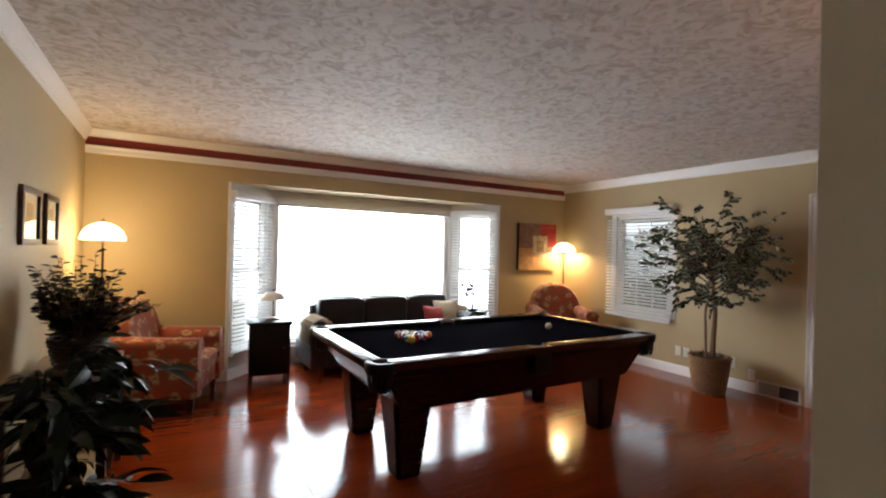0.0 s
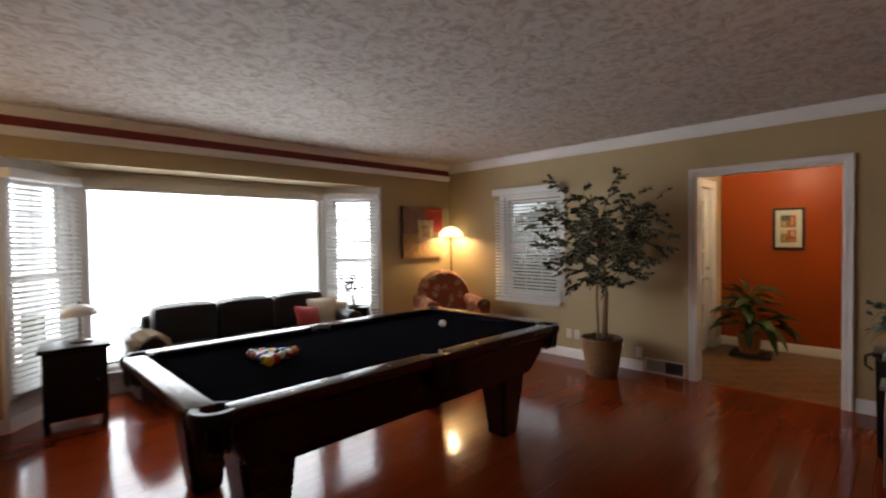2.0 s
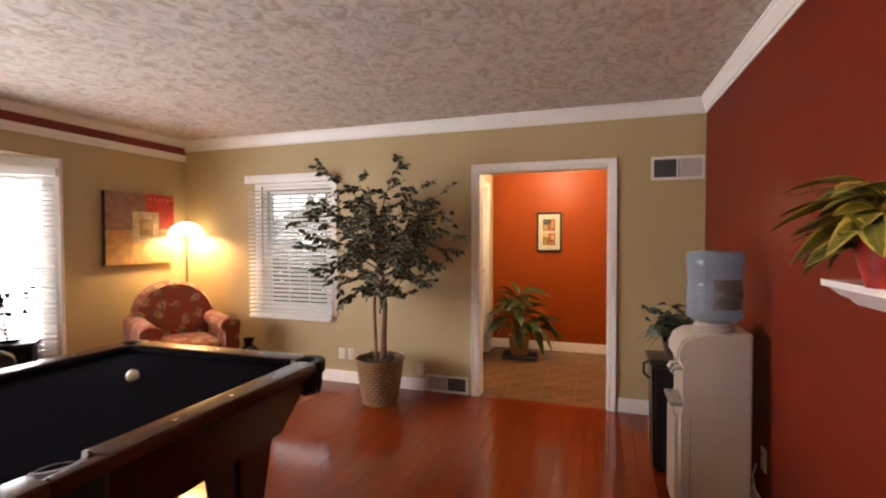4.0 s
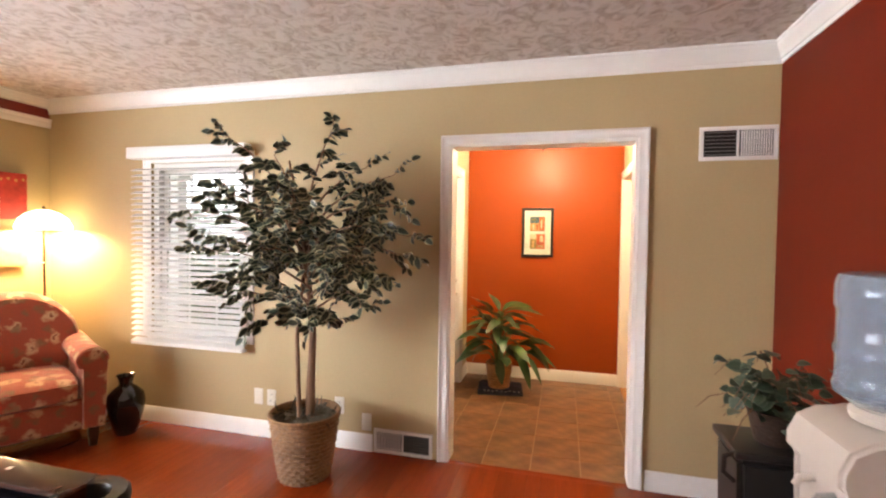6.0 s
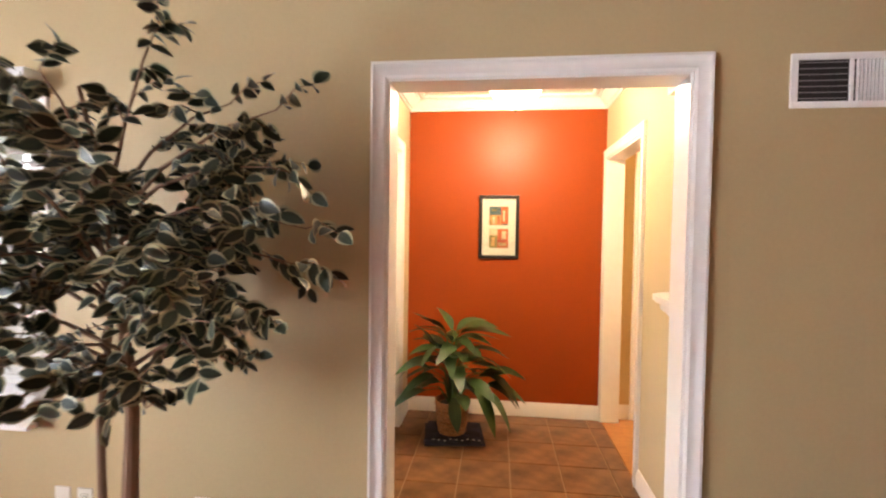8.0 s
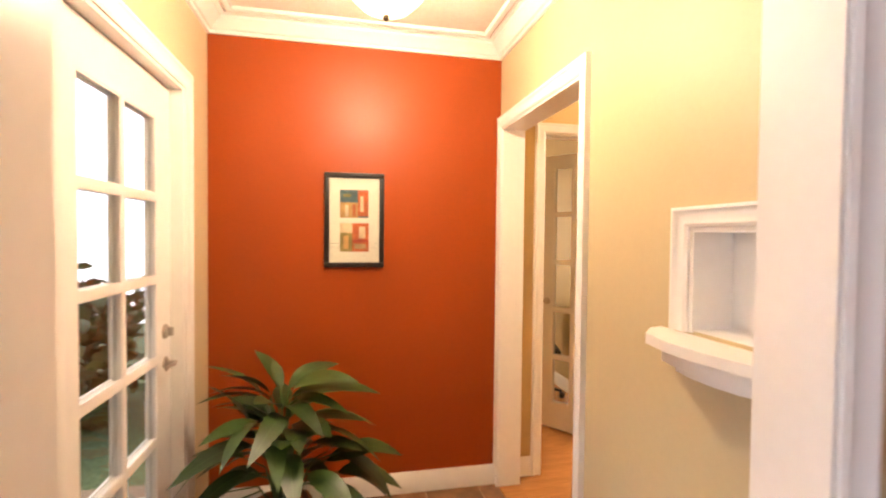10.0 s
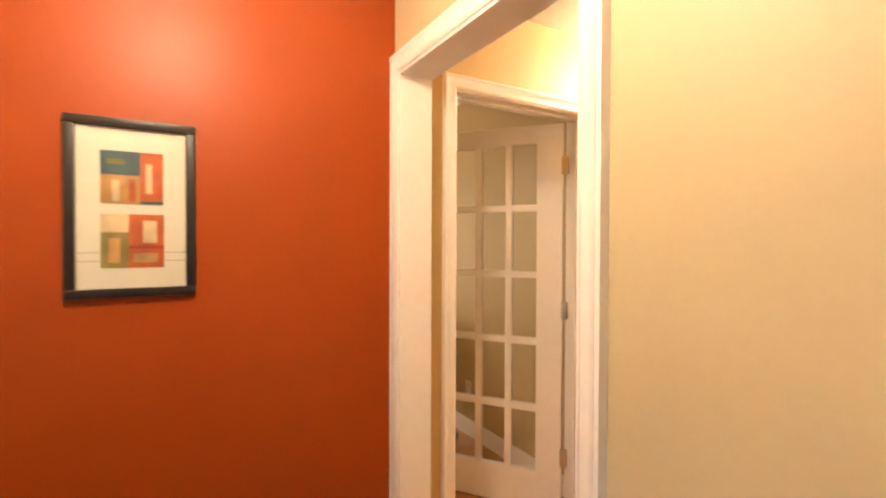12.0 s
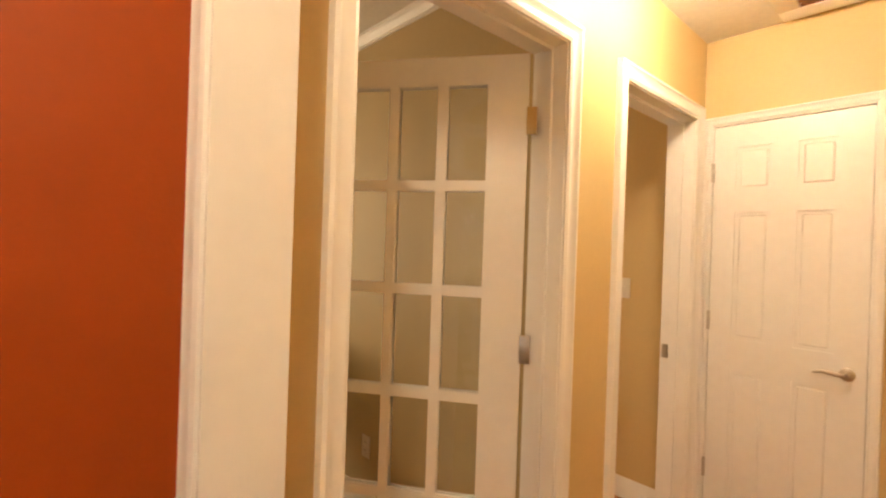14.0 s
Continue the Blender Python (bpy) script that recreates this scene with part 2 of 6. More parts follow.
# ---- rooms ----
XW, XE, YS, YN, ZC = -0.165, 6.0, 0.55, 5.78, 2.53
FE, FS, FN = 8.01, 1.11, 2.67          # foyer: east, south and north faces
HE, HS, HW, ZH = 8.045, -1.14, 6.95, 2.435   # hall: east, south and west faces, ceiling
BX0, BX1, BD, BZ = 1.10, 4.685, 0.5, 2.14   # bay: its opening, depth and head

wall("wall_west", "y", XW - 0.12, XW, -2.12, YN + 0.15, 0, ZC, M_TAN, "tan painted wall with two small framed pictures")
wall("wall_north", "x", YN, YN + 0.15, XW, XE + 0.13, 0, ZC, M_TAN, "tan painted wall round the wide bay window", [(BX0, BX1, 0, BZ)])
wall("wall_east", "y", XE, XE + 0.13, YS, YN, 0, ZC, M_TAN, "tan painted wall with a window and a cased opening to the foyer",
     [(1.258, 2.377, 0, 2.045), (3.90, 4.74, 0.68, 1.99)], mats=(M_TAN, M_CREAM))
wall("wall_south", "x", YS - 0.12, YS, 1.25, XE, 0, ZC, M_RED, "rust red painted wall behind the water cooler", mats=(M_CREAM, M_RED_SHADED))
wall("wall_back", "x", -2.12, -2.0, XW, 3.0, 0, ZC, M_CREAM, "cream painted wall of the back passage")
wall("wall_passage", "y", 3.0, 3.12, -2.12, YS - 0.12, 0, ZC, M_CREAM, "cream painted end wall of the back passage")
wall("wall_foyer_north", "x", FN, FN + 0.13, XE + 0.13, FE + 0.12, 0, ZC, M_CREAM, "cream painted foyer wall with the front door", [(6.74, 7.64, 0, 2.06)])
wall("wall_foyer_east", "y", FE, FE + 0.12, FS, FN, 0, ZC, M_RED, "bright rust red painted foyer wall")
wall("wall_foyer_south", "x", FS - 0.12, FS, XE + 0.13, 8.60, 0, ZC, M_CREAM, "cream painted foyer wall with a cased opening and a niche",
     [(7.070, 7.965, 0, 2.055), (6.20, 6.487, 1.195, 1.464)], mats=(M_GOLD, M_CREAM))
wall("wall_hall_east", "y", HE, HE + 0.12, HS - 0.12, FS - 0.12, 0, ZC, M_GOLD, "golden yellow hall wall with two doorways",
     [(0.048, 0.833, 0, 2.066), (-1.03, -0.318, 0, 2.048)])
wall("wall_hall_south", "x", HS - 0.12, HS, HW - 0.12, HE, 0, ZC, M_GOLD, "golden yellow wall at the end of the hall", [(7.415, 8.010, 0, 2.03)])
wall("wall_hall_west", "y", HW - 0.12, HW, HS, FS - 0.12, 0, ZC, M_GOLD, "golden yellow hall wall")
wall("wall_den_south", "x", -0.19, -0.06, HE + 0.12, 11.2, 0, ZC, M_TAN, "olive tan wall inside the den", mats=(M_GOLD, M_TAN))
wall("wall_den_east", "y", 11.2, 11.32, -1.5, 2.62, 0, ZC, M_TAN, "olive tan wall inside the den")
wall("wall_den_north", "x", 2.5, 2.62, 8.6, 11.2, 0, ZC, M_TAN, "olive tan wall inside the den")
wall("wall_den_west", "y", 8.48, 8.60, FS, 2.62, 0, ZC, M_TAN, "olive tan wall inside the den")
wall("wall_bedroom_south", "x", -1.40, -1.28, HE + 0.12, 11.2, 0, ZC, M_GOLD, "golden yellow wall of the side room")
structure("closet_back", boxed(7.2, 8.1, -1.9, -1.85, 0, 2.2), M_GOLD, "plain closet back wall", "wall")

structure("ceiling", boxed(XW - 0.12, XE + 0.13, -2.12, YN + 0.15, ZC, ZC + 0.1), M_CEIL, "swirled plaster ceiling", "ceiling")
structure("ceiling_foyer", boxed(XE + 0.13, 8.6, FS - 0.12, FN + 0.13, ZC, ZC + 0.1), M_HALLCEIL, "plain foyer ceiling", "ceiling")
structure("ceiling_hall", boxed(HW, HE, HS, FS - 0.12, ZH, ZH + 0.08), M_HALLCEIL, "lightly textured hall ceiling", "ceiling")
structure("ceiling_den", boxed(HE + 0.12, 11.32, -1.4, 2.62, ZC, ZC + 0.1), M_HALLCEIL, "plain den ceiling", "ceiling")

# ---- more materials ----
M_MAHOG = mat("mahogany_stain", (0.020, 0.006, 0.004), 0.25, grain=0.3, scale=8, stretch=(1, 9, 9), blotch=0.15)
M_RAIL = mat("polished_rail_wood", (0.050, 0.015, 0.008), 0.22, grain=0.3, scale=8, stretch=(1, 9, 9), blotch=0.15)
dull(M_RAIL, 0.32)
dull(M_MAHOG, 0.3)
M_CLOTH = mat("black_billiard_cloth", (0.008, 0.008, 0.011), 1.0, grain=0.25, scale=400, bump=0.15, bump_scale=500)
dull(M_CLOTH, 0.0)
M_LEATHER = mat("black_leather", (0.012, 0.011, 0.011), 0.38, grain=0.2, scale=80, bump=0.25, bump_scale=130, blotch=0.15)
dull(M_LEATHER, 0.22)
M_SOFA = mat("black_sofa_leather", (0.016, 0.018, 0.022), 0.42, grain=0.2, scale=60, bump=0.3, bump_scale=60, blotch=0.2, blotch_scale=4)
M_PEARL = mat("pearl_inlay", (0.75, 0.72, 0.66), 0.25)
M_BLACKWOOD = mat("black_stained_wood", (0.007, 0.006, 0.006), 0.38, grain=0.3, scale=10, stretch=(9, 9, 1), blotch=0.2)
dull(M_BLACKWOOD, 0.25)
M_DARKWOOD = mat("dark_walnut", (0.075, 0.028, 0.014), 0.32, grain=0.3, scale=10, stretch=(9, 1, 9), blotch=0.2)
M_BRASS = mat("aged_brass", (0.42, 0.30, 0.14), 0.32, metal=1.0, grain=0.1)
M_NICKEL = mat("satin_nickel", (0.55, 0.51, 0.46), 0.28, metal=1.0, grain=0.06)
M_BRONZE = mat("antique_bronze_pole", (0.12, 0.085, 0.05), 0.35, metal=0.9, grain=0.15)
M_WICKER = mat("woven_wicker", (0.25, 0.125, 0.05), 0.6, grain=0.35, scale=60, bump=0.5, bump_scale=90, blotch=0.2, blotch_scale=8)
M_WICKER_D = mat("dark_wicker", (0.04, 0.02, 0.013), 0.5, grain=0.35, scale=60, bump=0.5, bump_scale=90, blotch=0.2, blotch_scale=8)
M_COIL = mat("banded_coil_basket", (0.34, 0.14, 0.045), 0.55, grain=0.3, scale=50, bump=0.4, bump_scale=90, blotch=0.25, blotch_scale=8)
M_SOIL = mat("dried_moss", (0.10, 0.085, 0.06), 0.95, grain=0.5, scale=60, bump=0.8, bump_scale=70)
M_BARK = mat("pale_brown_bark", (0.21, 0.12, 0.07), 0.75, grain=0.3, scale=25, stretch=(1, 1, 0.25), bump=0.4, bump_scale=50)
M_BLACKGLAZE = mat("black_glazed_ceramic", (0.011, 0.009, 0.009), 0.1, grain=0.1, blotch=0.2, coat=0.5)
M_PLASTIC = mat("white_appliance_plastic", (0.48, 0.42, 0.375), 0.35, grain=0.02, blotch=0.03)
M_PLASTIC_D = mat("grey_plastic", (0.22, 0.21, 0.21), 0.4, grain=0.05)
M_BLACKPLASTIC = mat("black_plastic", (0.015, 0.014, 0.015), 0.35, grain=0.1)
M_JUG = glass_mat("blue_jug_plastic", (0.50, 0.58, 0.68), 0.08, 1.3)
M_JUG.node_tree.nodes["Principled BSDF"].inputs["Transmission Weight"].default_value = 0.82
M_WATER = glass_mat("water", (0.72, 0.82, 0.95), 0.02, 1.33)
M_PLATE = mat("ivory_outlet_plate", (0.74, 0.70, 0.62), 0.35, grain=0.02)
M_DARK = mat("dark_cavity", (0.015, 0.014, 0.013), 0.8)
M_IRON = mat("black_wrought_iron", (0.013, 0.012, 0.012), 0.5, metal=0.3, grain=0.2, bump=0.2, bump_scale=80)
M_SLAT = mat("white_blind_slat", (0.80, 0.80, 0.79), 0.45, grain=0.02)
M_ROOF = mat("porch_board_paint", (0.7, 0.69, 0.66), 0.6, grain=0.05)
M_LAWN = mat("pale_lawn", (0.10, 0.13, 0.05), 0.95, grain=0.4, scale=20, blotch=0.3, blotch_scale=0.7)
M_THROW = mat("knitted_beige_throw", (0.42, 0.31, 0.19), 0.95, grain=0.25, scale=90, bump=0.7, bump_scale=120, sheen=0.3)
M_PILLOW_R = mat("red_cushion_cloth", (0.35, 0.03, 0.03), 0.9, grain=0.12, scale=150, bump=0.2, bump_scale=200, sheen=0.2)
M_PILLOW_W = mat("cream_cushion_cloth", (0.62, 0.54, 0.42), 0.9, grain=0.12, scale=150, bump=0.2, bump_scale=200, sheen=0.2)
M_MATBOARD = mat("cream_mat_board", (0.74, 0.69, 0.56), 0.7, grain=0.02)
M_FRAME = mat("black_picture_frame", (0.016, 0.013, 0.012), 0.3, grain=0.15)
M_PICFRAME = mat("walnut_picture_frame", (0.10, 0.04, 0.02), 0.35, grain=0.2, scale=20)
M_CURTAIN = mat("red_patterned_pot", (0.30, 0.025, 0.02), 0.3, grain=0.4, scale=18, blotch=0.3, blotch_scale=9)
M_MAT = mat("navy_printed_mat", (0.03, 0.03, 0.05), 0.8, grain=0.5, scale=18, blotch=0.5, blotch_scale=10)


def fabric_floral():
    """Coral upholstery with cream blossoms that have a dark eye, and muted leaves between."""
    m = mat("coral_floral_upholstery", (0.30, 0.060, 0.028), 0.9, grain=0.12, scale=160, bump=0.25, bump_scale=260, sheen=0.25)
    nt, b = nodes_of(m)
    base = b.inputs["Base Color"].links[0].from_socket
    tc = nt.nodes.new("ShaderNodeTexCoord")
    pos, nrm = nt.nodes.new("ShaderNodeSeparateXYZ"), nt.nodes.new("ShaderNodeSeparateXYZ")
    nt.links.new(tc.outputs["Object"], pos.inputs["Vector"])
    nt.links.new(tc.outputs["Normal"], nrm.inputs["Vector"])
    flat = None
    for axis, (u, v) in (("Y", ("X", "Z")), ("X", ("Y", "Z")), ("Z", ("X", "Y"))):
        uv = nt.nodes.new("ShaderNodeCombineXYZ")
        nt.links.new(pos.outputs[u], uv.inputs["X"])
        nt.links.new(pos.outputs[v], uv.inputs["Y"])
        if flat is None:
            flat = uv.outputs["Vector"]
            continue
        size = nt.nodes.new("ShaderNodeMath")
        size.operation = "ABSOLUTE"
        nt.links.new(nrm.outputs[axis], size.inputs[0])
        big = nt.nodes.new("ShaderNodeMath")
        big.operation, big.inputs[1].default_value = "GREATER_THAN", 0.66
        nt.links.new(size.outputs["Value"], big.inputs[0])
        pick = nt.nodes.new("ShaderNodeMixRGB")
        nt.links.new(big.outputs["Value"], pick.inputs["Fac"])
        nt.links.new(flat, pick.inputs["Color1"])
        nt.links.new(uv.outputs["Vector"], pick.inputs["Color2"])
        flat = pick.outputs["Color"]
    wob = nt.nodes.new("ShaderNodeTexNoise")
    wob.inputs["Scale"].default_value = 22.0
    nt.links.new(tc.outputs["Object"], wob.inputs["Vector"])
    add = nt.nodes.new("ShaderNodeMixRGB")
    add.blend_type, add.inputs["Fac"].default_value = "LINEAR_LIGHT", 0.05
    nt.links.new(flat, add.inputs["Color1"])
    nt.links.new(wob.outputs["Color"], add.inputs["Color2"])
    col = base
    for scale, stops in ((7.0, ((0.0, (0.20, 0.06, 0.03), 1.0), (0.06, (0.24, 0.09, 0.04), 1.0), (0.11, (0.50, 0.34, 0.19), 1.0), (0.22, (0.46, 0.27, 0.14), 0.85), (0.33, (0.4, 0.2, 0.1), 0.0))),
                         (9.0, ((0.0, (0.16, 0.11, 0.05), 0.9), (0.2, (0.20, 0.09, 0.04), 0.6), (0.3, (0.3, 0.1, 0.05), 0.0)))):
        v = nt.nodes.new("ShaderNodeTexVoronoi")
        v.inputs["Scale"].default_value, v.inputs["Randomness"].default_value = scale, 0.6
        v.voronoi_dimensions = "2D"
        nt.links.new(add.outputs["Color"], v.inputs["Vector"])
        ramp = nt.nodes.new("ShaderNodeValToRGB")
        els = ramp.color_ramp.elements
        while len(els) < len(stops):
            els.new(0.5)
        for e, (p, c, a) in zip(els, stops):
            e.position, e.color = p, (*c, a)
        nt.links.new(v.outputs["Distance"], ramp.inputs["Fac"])
        mix = nt.nodes.new("ShaderNodeMixRGB")
        nt.links.new(ramp.outputs["Alpha"], mix.inputs["Fac"])
        nt.links.new(col, mix.inputs["Color1"])
        nt.links.new(ramp.outputs["Color"], mix.inputs["Color2"])
        col = mix.outputs["Color"]
    nt.links.new(col, b.inputs["Base Color"])
    return m


M_FLORAL = fabric_floral()


def leaf_mat(name, colour, edge=None, rough=0.45, vary=0.3):
    """Leaf green with a paler rib, and a cream margin where edge is given; v of the UV runs across the leaf."""
    m = mat(name, colour, rough, grain=0.2, scale=30, vary=vary)
    nt, b = nodes_of(m)
    base = b.inputs["Base Color"].links[0].from_socket
    uv = nt.nodes.new("ShaderNodeUVMap")
    sep = nt.nodes.new("ShaderNodeSeparateXYZ")
    nt.links.new(uv.outputs["UV"], sep.inputs["Vector"])
    ramp = nt.nodes.new("ShaderNodeValToRGB")
    els = ramp.color_ramp.elements
    pale = tuple(min(1, c * 1.9 + 0.01) for c in colour)
    rows = [(0.0, pale, 0.6), (0.10, colour, 0.0), (0.55, colour, 0.0), (0.72, edge or colour, 0.9 if edge else 0.0)]
    while len(els) < 4:
        els.new(0.5)
    for e, (p, c, a) in zip(els, rows):
        e.position, e.color = p, (*c, a)
    nt.links.new(sep.outputs["Y"], ramp.inputs["Fac"])
    mix = nt.nodes.new("ShaderNodeMixRGB")
    nt.links.new(ramp.outputs["Alpha"], mix.inputs["Fac"])
    nt.links.new(base, mix.inputs["Color1"])
    nt.links.new(ramp.outputs["Color"], mix.inputs["Color2"])
    nt.links.new(mix.outputs["Color"], b.inputs["Base Color"])
    return m


M_FICUS = leaf_mat("variegated_ficus_leaf", (0.015, 0.026, 0.011), (0.36, 0.34, 0.20), 0.42)
M_LILY = leaf_mat("glossy_green_leaf", (0.028, 0.062, 0.013), None, 0.36)
M_IVY = leaf_mat("grey_green_ivy_leaf", (0.03, 0.055, 0.03), (0.08, 0.11, 0.07), 0.5)
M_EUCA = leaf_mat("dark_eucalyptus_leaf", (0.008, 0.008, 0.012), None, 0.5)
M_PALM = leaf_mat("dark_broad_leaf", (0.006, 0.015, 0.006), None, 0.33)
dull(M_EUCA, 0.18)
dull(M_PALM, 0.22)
M_CROTON = leaf_mat("green_gold_leaf", (0.10, 0.105, 0.018), (0.42, 0.33, 0.08), 0.4)
M_HEDGE = leaf_mat("garden_leaf", (0.12, 0.19, 0.08), None, 0.6)


def shade_mat():
    m = bpy.data.materials.new("lit_opal_glass")
    m.use_nodes = True
    nt = m.node_tree
    b = nt.nodes["Principled BSDF"]
    b.inputs["Base Color"].default_value = (0.85, 0.8, 0.68, 1)
    b.inputs["Roughness"].default_value = 0.3
    b.inputs["Emission Color"].default_value = (1.0, 0.80, 0.46, 1)
    b.inputs["Emission Strength"].default_value = 3.2
    return m


M_SHADE = shade_mat()
M_SHADE_OFF = mat("white_glass_shade", (0.75, 0.74, 0.72), 0.25)

# ---- trim ----
CASING = [(0, 0), (0, 0.012), (0.012, 0.017), (0.03, 0.013), (0.048, 0.016), (0.06, 0.024), (0.072, 0.022), (0.075, 0)]


def casing(name, path, up, label="white painted moulded casing", profile=CASING):
    return structure(name, sweep(profile, path, up), M_TRIM, label, "door trim")


def lining(name, boxes, label="white painted jamb lining"):
    bm = bmesh.new()
    for b in boxes:
        box(bm, *b)
    return structure(name, bm, M_TRIM, label, "door trim")


lining("trim_passage_end", [(1.232, 1.25, YS - 0.126, YS + 0.006, 0, ZC)], "white painted wall end trim")
SLIM = [(o * 0.87, u) for o, u in CASING]
casing("trim_foyer_opening", [(XE, 2.372, 0), (XE, 2.372, 2.04), (XE, 1.262, 2.04), (XE, 1.262, 0)], (-1, 0, 0), profile=SLIM)
casing("trim_foyer_opening_inner", [(XE + 0.13, 1.262, -0.008), (XE + 0.13, 1.262, 2.04), (XE + 0.13, 2.372, 2.04), (XE + 0.13, 2.372, -0.008)], (1, 0, 0), profile=SLIM)
lining("trim_foyer_jamb", [(XE - 0.006, XE + 0.136, 2.362, 2.379, 0, 2.045), (XE - 0.006, XE + 0.136, 1.256, 1.273, 0, 2.045), (XE - 0.006, XE + 0.136, 1.273, 2.362, 2.03, 2.047)])
casing("trim_hall_opening", [(7.962, FS, -0.008), (7.962, FS, 2.052), (7.073, FS, 2.052), (7.073, FS, -0.008)], (0, 1, 0), profile=SLIM)
lining("trim_hall_jamb", [(7.95, 7.967, FS - 0.126, FS + 0.006, 0, 2.055), (7.068, 7.085, FS - 0.126, FS + 0.006, 0, 2.055), (7.085, 7.95, FS - 0.126, FS + 0.006, 2.04, 2.057)])
casing("trim_den_door", [(HE, 0.822, 0), (HE, 0.822, 2.056), (HE, 0.059, 2.056), (HE, 0.059, 0)], (-1, 0, 0), profile=[(o * 0.8, u) for o, u in CASING])
lining("trim_den_jamb", [(HE - 0.004, HE + 0.124, 0.816, 0.835, 0, 2.066), (HE - 0.004, HE + 0.124, 0.046, 0.065, 0, 2.066), (HE - 0.004, HE + 0.124, 0.065, 0.816, 2.05, 2.068),
                         (HE + 0.045, HE + 0.07, 0.804, 0.816, 0, 2.05), (HE + 0.045, HE + 0.07, 0.065, 0.077, 0, 2.05), (HE + 0.045, HE + 0.07, 0.077, 0.804, 2.038, 2.05)])
casing("trim_side_door", [(HE, -0.328, 0), (HE, -0.328, 2.038), (HE, -1.022, 2.038), (HE, -1.022, 0)], (-1, 0, 0), profile=SLIM)
lining("trim_side_jamb", [(HE - 0.004, HE + 0.124, -0.334, -0.316, 0, 2.048), (HE - 0.004, HE + 0.124, -1.032, -1.014, 0, 2.048), (HE - 0.004, HE + 0.124, -1.014, -0.334, 2.032, 2.05),
                          (HE + 0.045, HE + 0.07, -1.014, -1.002, 0, 2.032), (HE + 0.045, HE + 0.07, -1.002, -0.334, 2.02, 2.032)])
casing("trim_closet_door", [(8.005, HS, 0), (8.005, HS, 2.024), (7.42, HS, 2.024), (7.42, HS, 0)], (0, 1, 0), profile=[(o * 0.5, u * 0.8) for o, u in CASING])
lining("trim_closet_jamb", [(8.0, 8.012, HS - 0.12, HS + 0.004, 0, 2.03), (7.413, 7.425, HS - 0.12, HS + 0.004, 0, 2.03), (7.425, 8.0, HS - 0.12, HS + 0.004, 2.018, 2.032)])
casing("trim_front_door", [(6.74, FN, -0.008), (6.74, FN, 2.06), (7.64, FN, 2.06), (7.64, FN, -0.008)], (0, -1, 0))
lining("trim_front_jamb", [(7.625, 7.642, FN - 0.005, FN + 0.13, 0, 2.06), (6.738, 6.755, FN - 0.005, FN + 0.13, 0, 2.06), (6.755, 7.625, FN - 0.005, FN + 0.13, 2.045, 2.062)])


def crown_profile(h, d):
    return [(0, 0), (d, 0), (d, -0.012), (d * 0.82, -0.018), (d * 0.78, -h * 0.32), (d * 0.45, -h * 0.55), (d * 0.30, -h * 0.78), (d * 0.16, -h * 0.82), (d * 0.16, -h), (0, -h)]


structure("trim_crown", sweep(crown_profile(0.115, 0.05), [(1.256, YS, ZC), (XE, YS, ZC), (XE, YN, ZC)], (0, 0, 1)), M_TRIM, "white painted crown moulding", "crown moulding")
structure("trim_crown_west", sweep(crown_profile(0.115, 0.06), [(XW, YN, ZC), (XW, -2.0, ZC)], (0, 0, 1)), M_TRIM, "white painted crown moulding", "crown moulding")
structure("trim_crown_north", sweep(crown_profile(0.075, 0.07), [(XE - 0.02, YN, ZC), (XW + 0.02, YN, ZC)], (0, 0, 1)), M_TRIM, "white painted crown moulding above a red frieze", "crown moulding")
structure("trim_frieze", boxed(XW, XE, YN - 0.004, YN, 2.372, 2.457), M_BAND, "dark red painted frieze band", "frieze")
structure("trim_picture_rail", sweep([(0, 0), (0.012, 0), (0.022, 0.02), (0.02, 0.045), (0.03, 0.06), (0.03, 0.072), (0, 0.072)], [(XE, YN, 2.302), (XW, YN, 2.302)], (0, 0, 1)), M_TRIM, "white painted picture rail", "moulding")
structure("trim_crown_foyer", sweep(crown_profile(0.085, 0.10), [(XE + 0.13, FS, ZC), (FE, FS, ZC), (FE, FN, ZC), (XE + 0.13, FN, ZC)], (0, 0, 1), closed=True), M_TRIM, "white painted stepped crown moulding", "crown moulding")
structure("trim_crown_foyer_inner", sweep([(0, 0), (0.03, 0), (0.022, -0.012), (0, -0.016)], [(XE + 0.25, FS + 0.12, ZC), (FE - 0.12, FS + 0.12, ZC), (FE - 0.12, FN - 0.12, ZC), (XE + 0.25, FN - 0.12, ZC)], (0, 0, 1), closed=True), M_TRIM, "thin white ceiling bead", "crown moulding")
structure("trim_crown_den", sweep(crown_profile(0.055, 0.05), [(HE + 0.12, -0.06, ZC), (11.2, -0.06, ZC), (11.2, 2.5, ZC)], (0, 0, 1)), M_TRIM, "white painted crown moulding", "crown moulding")

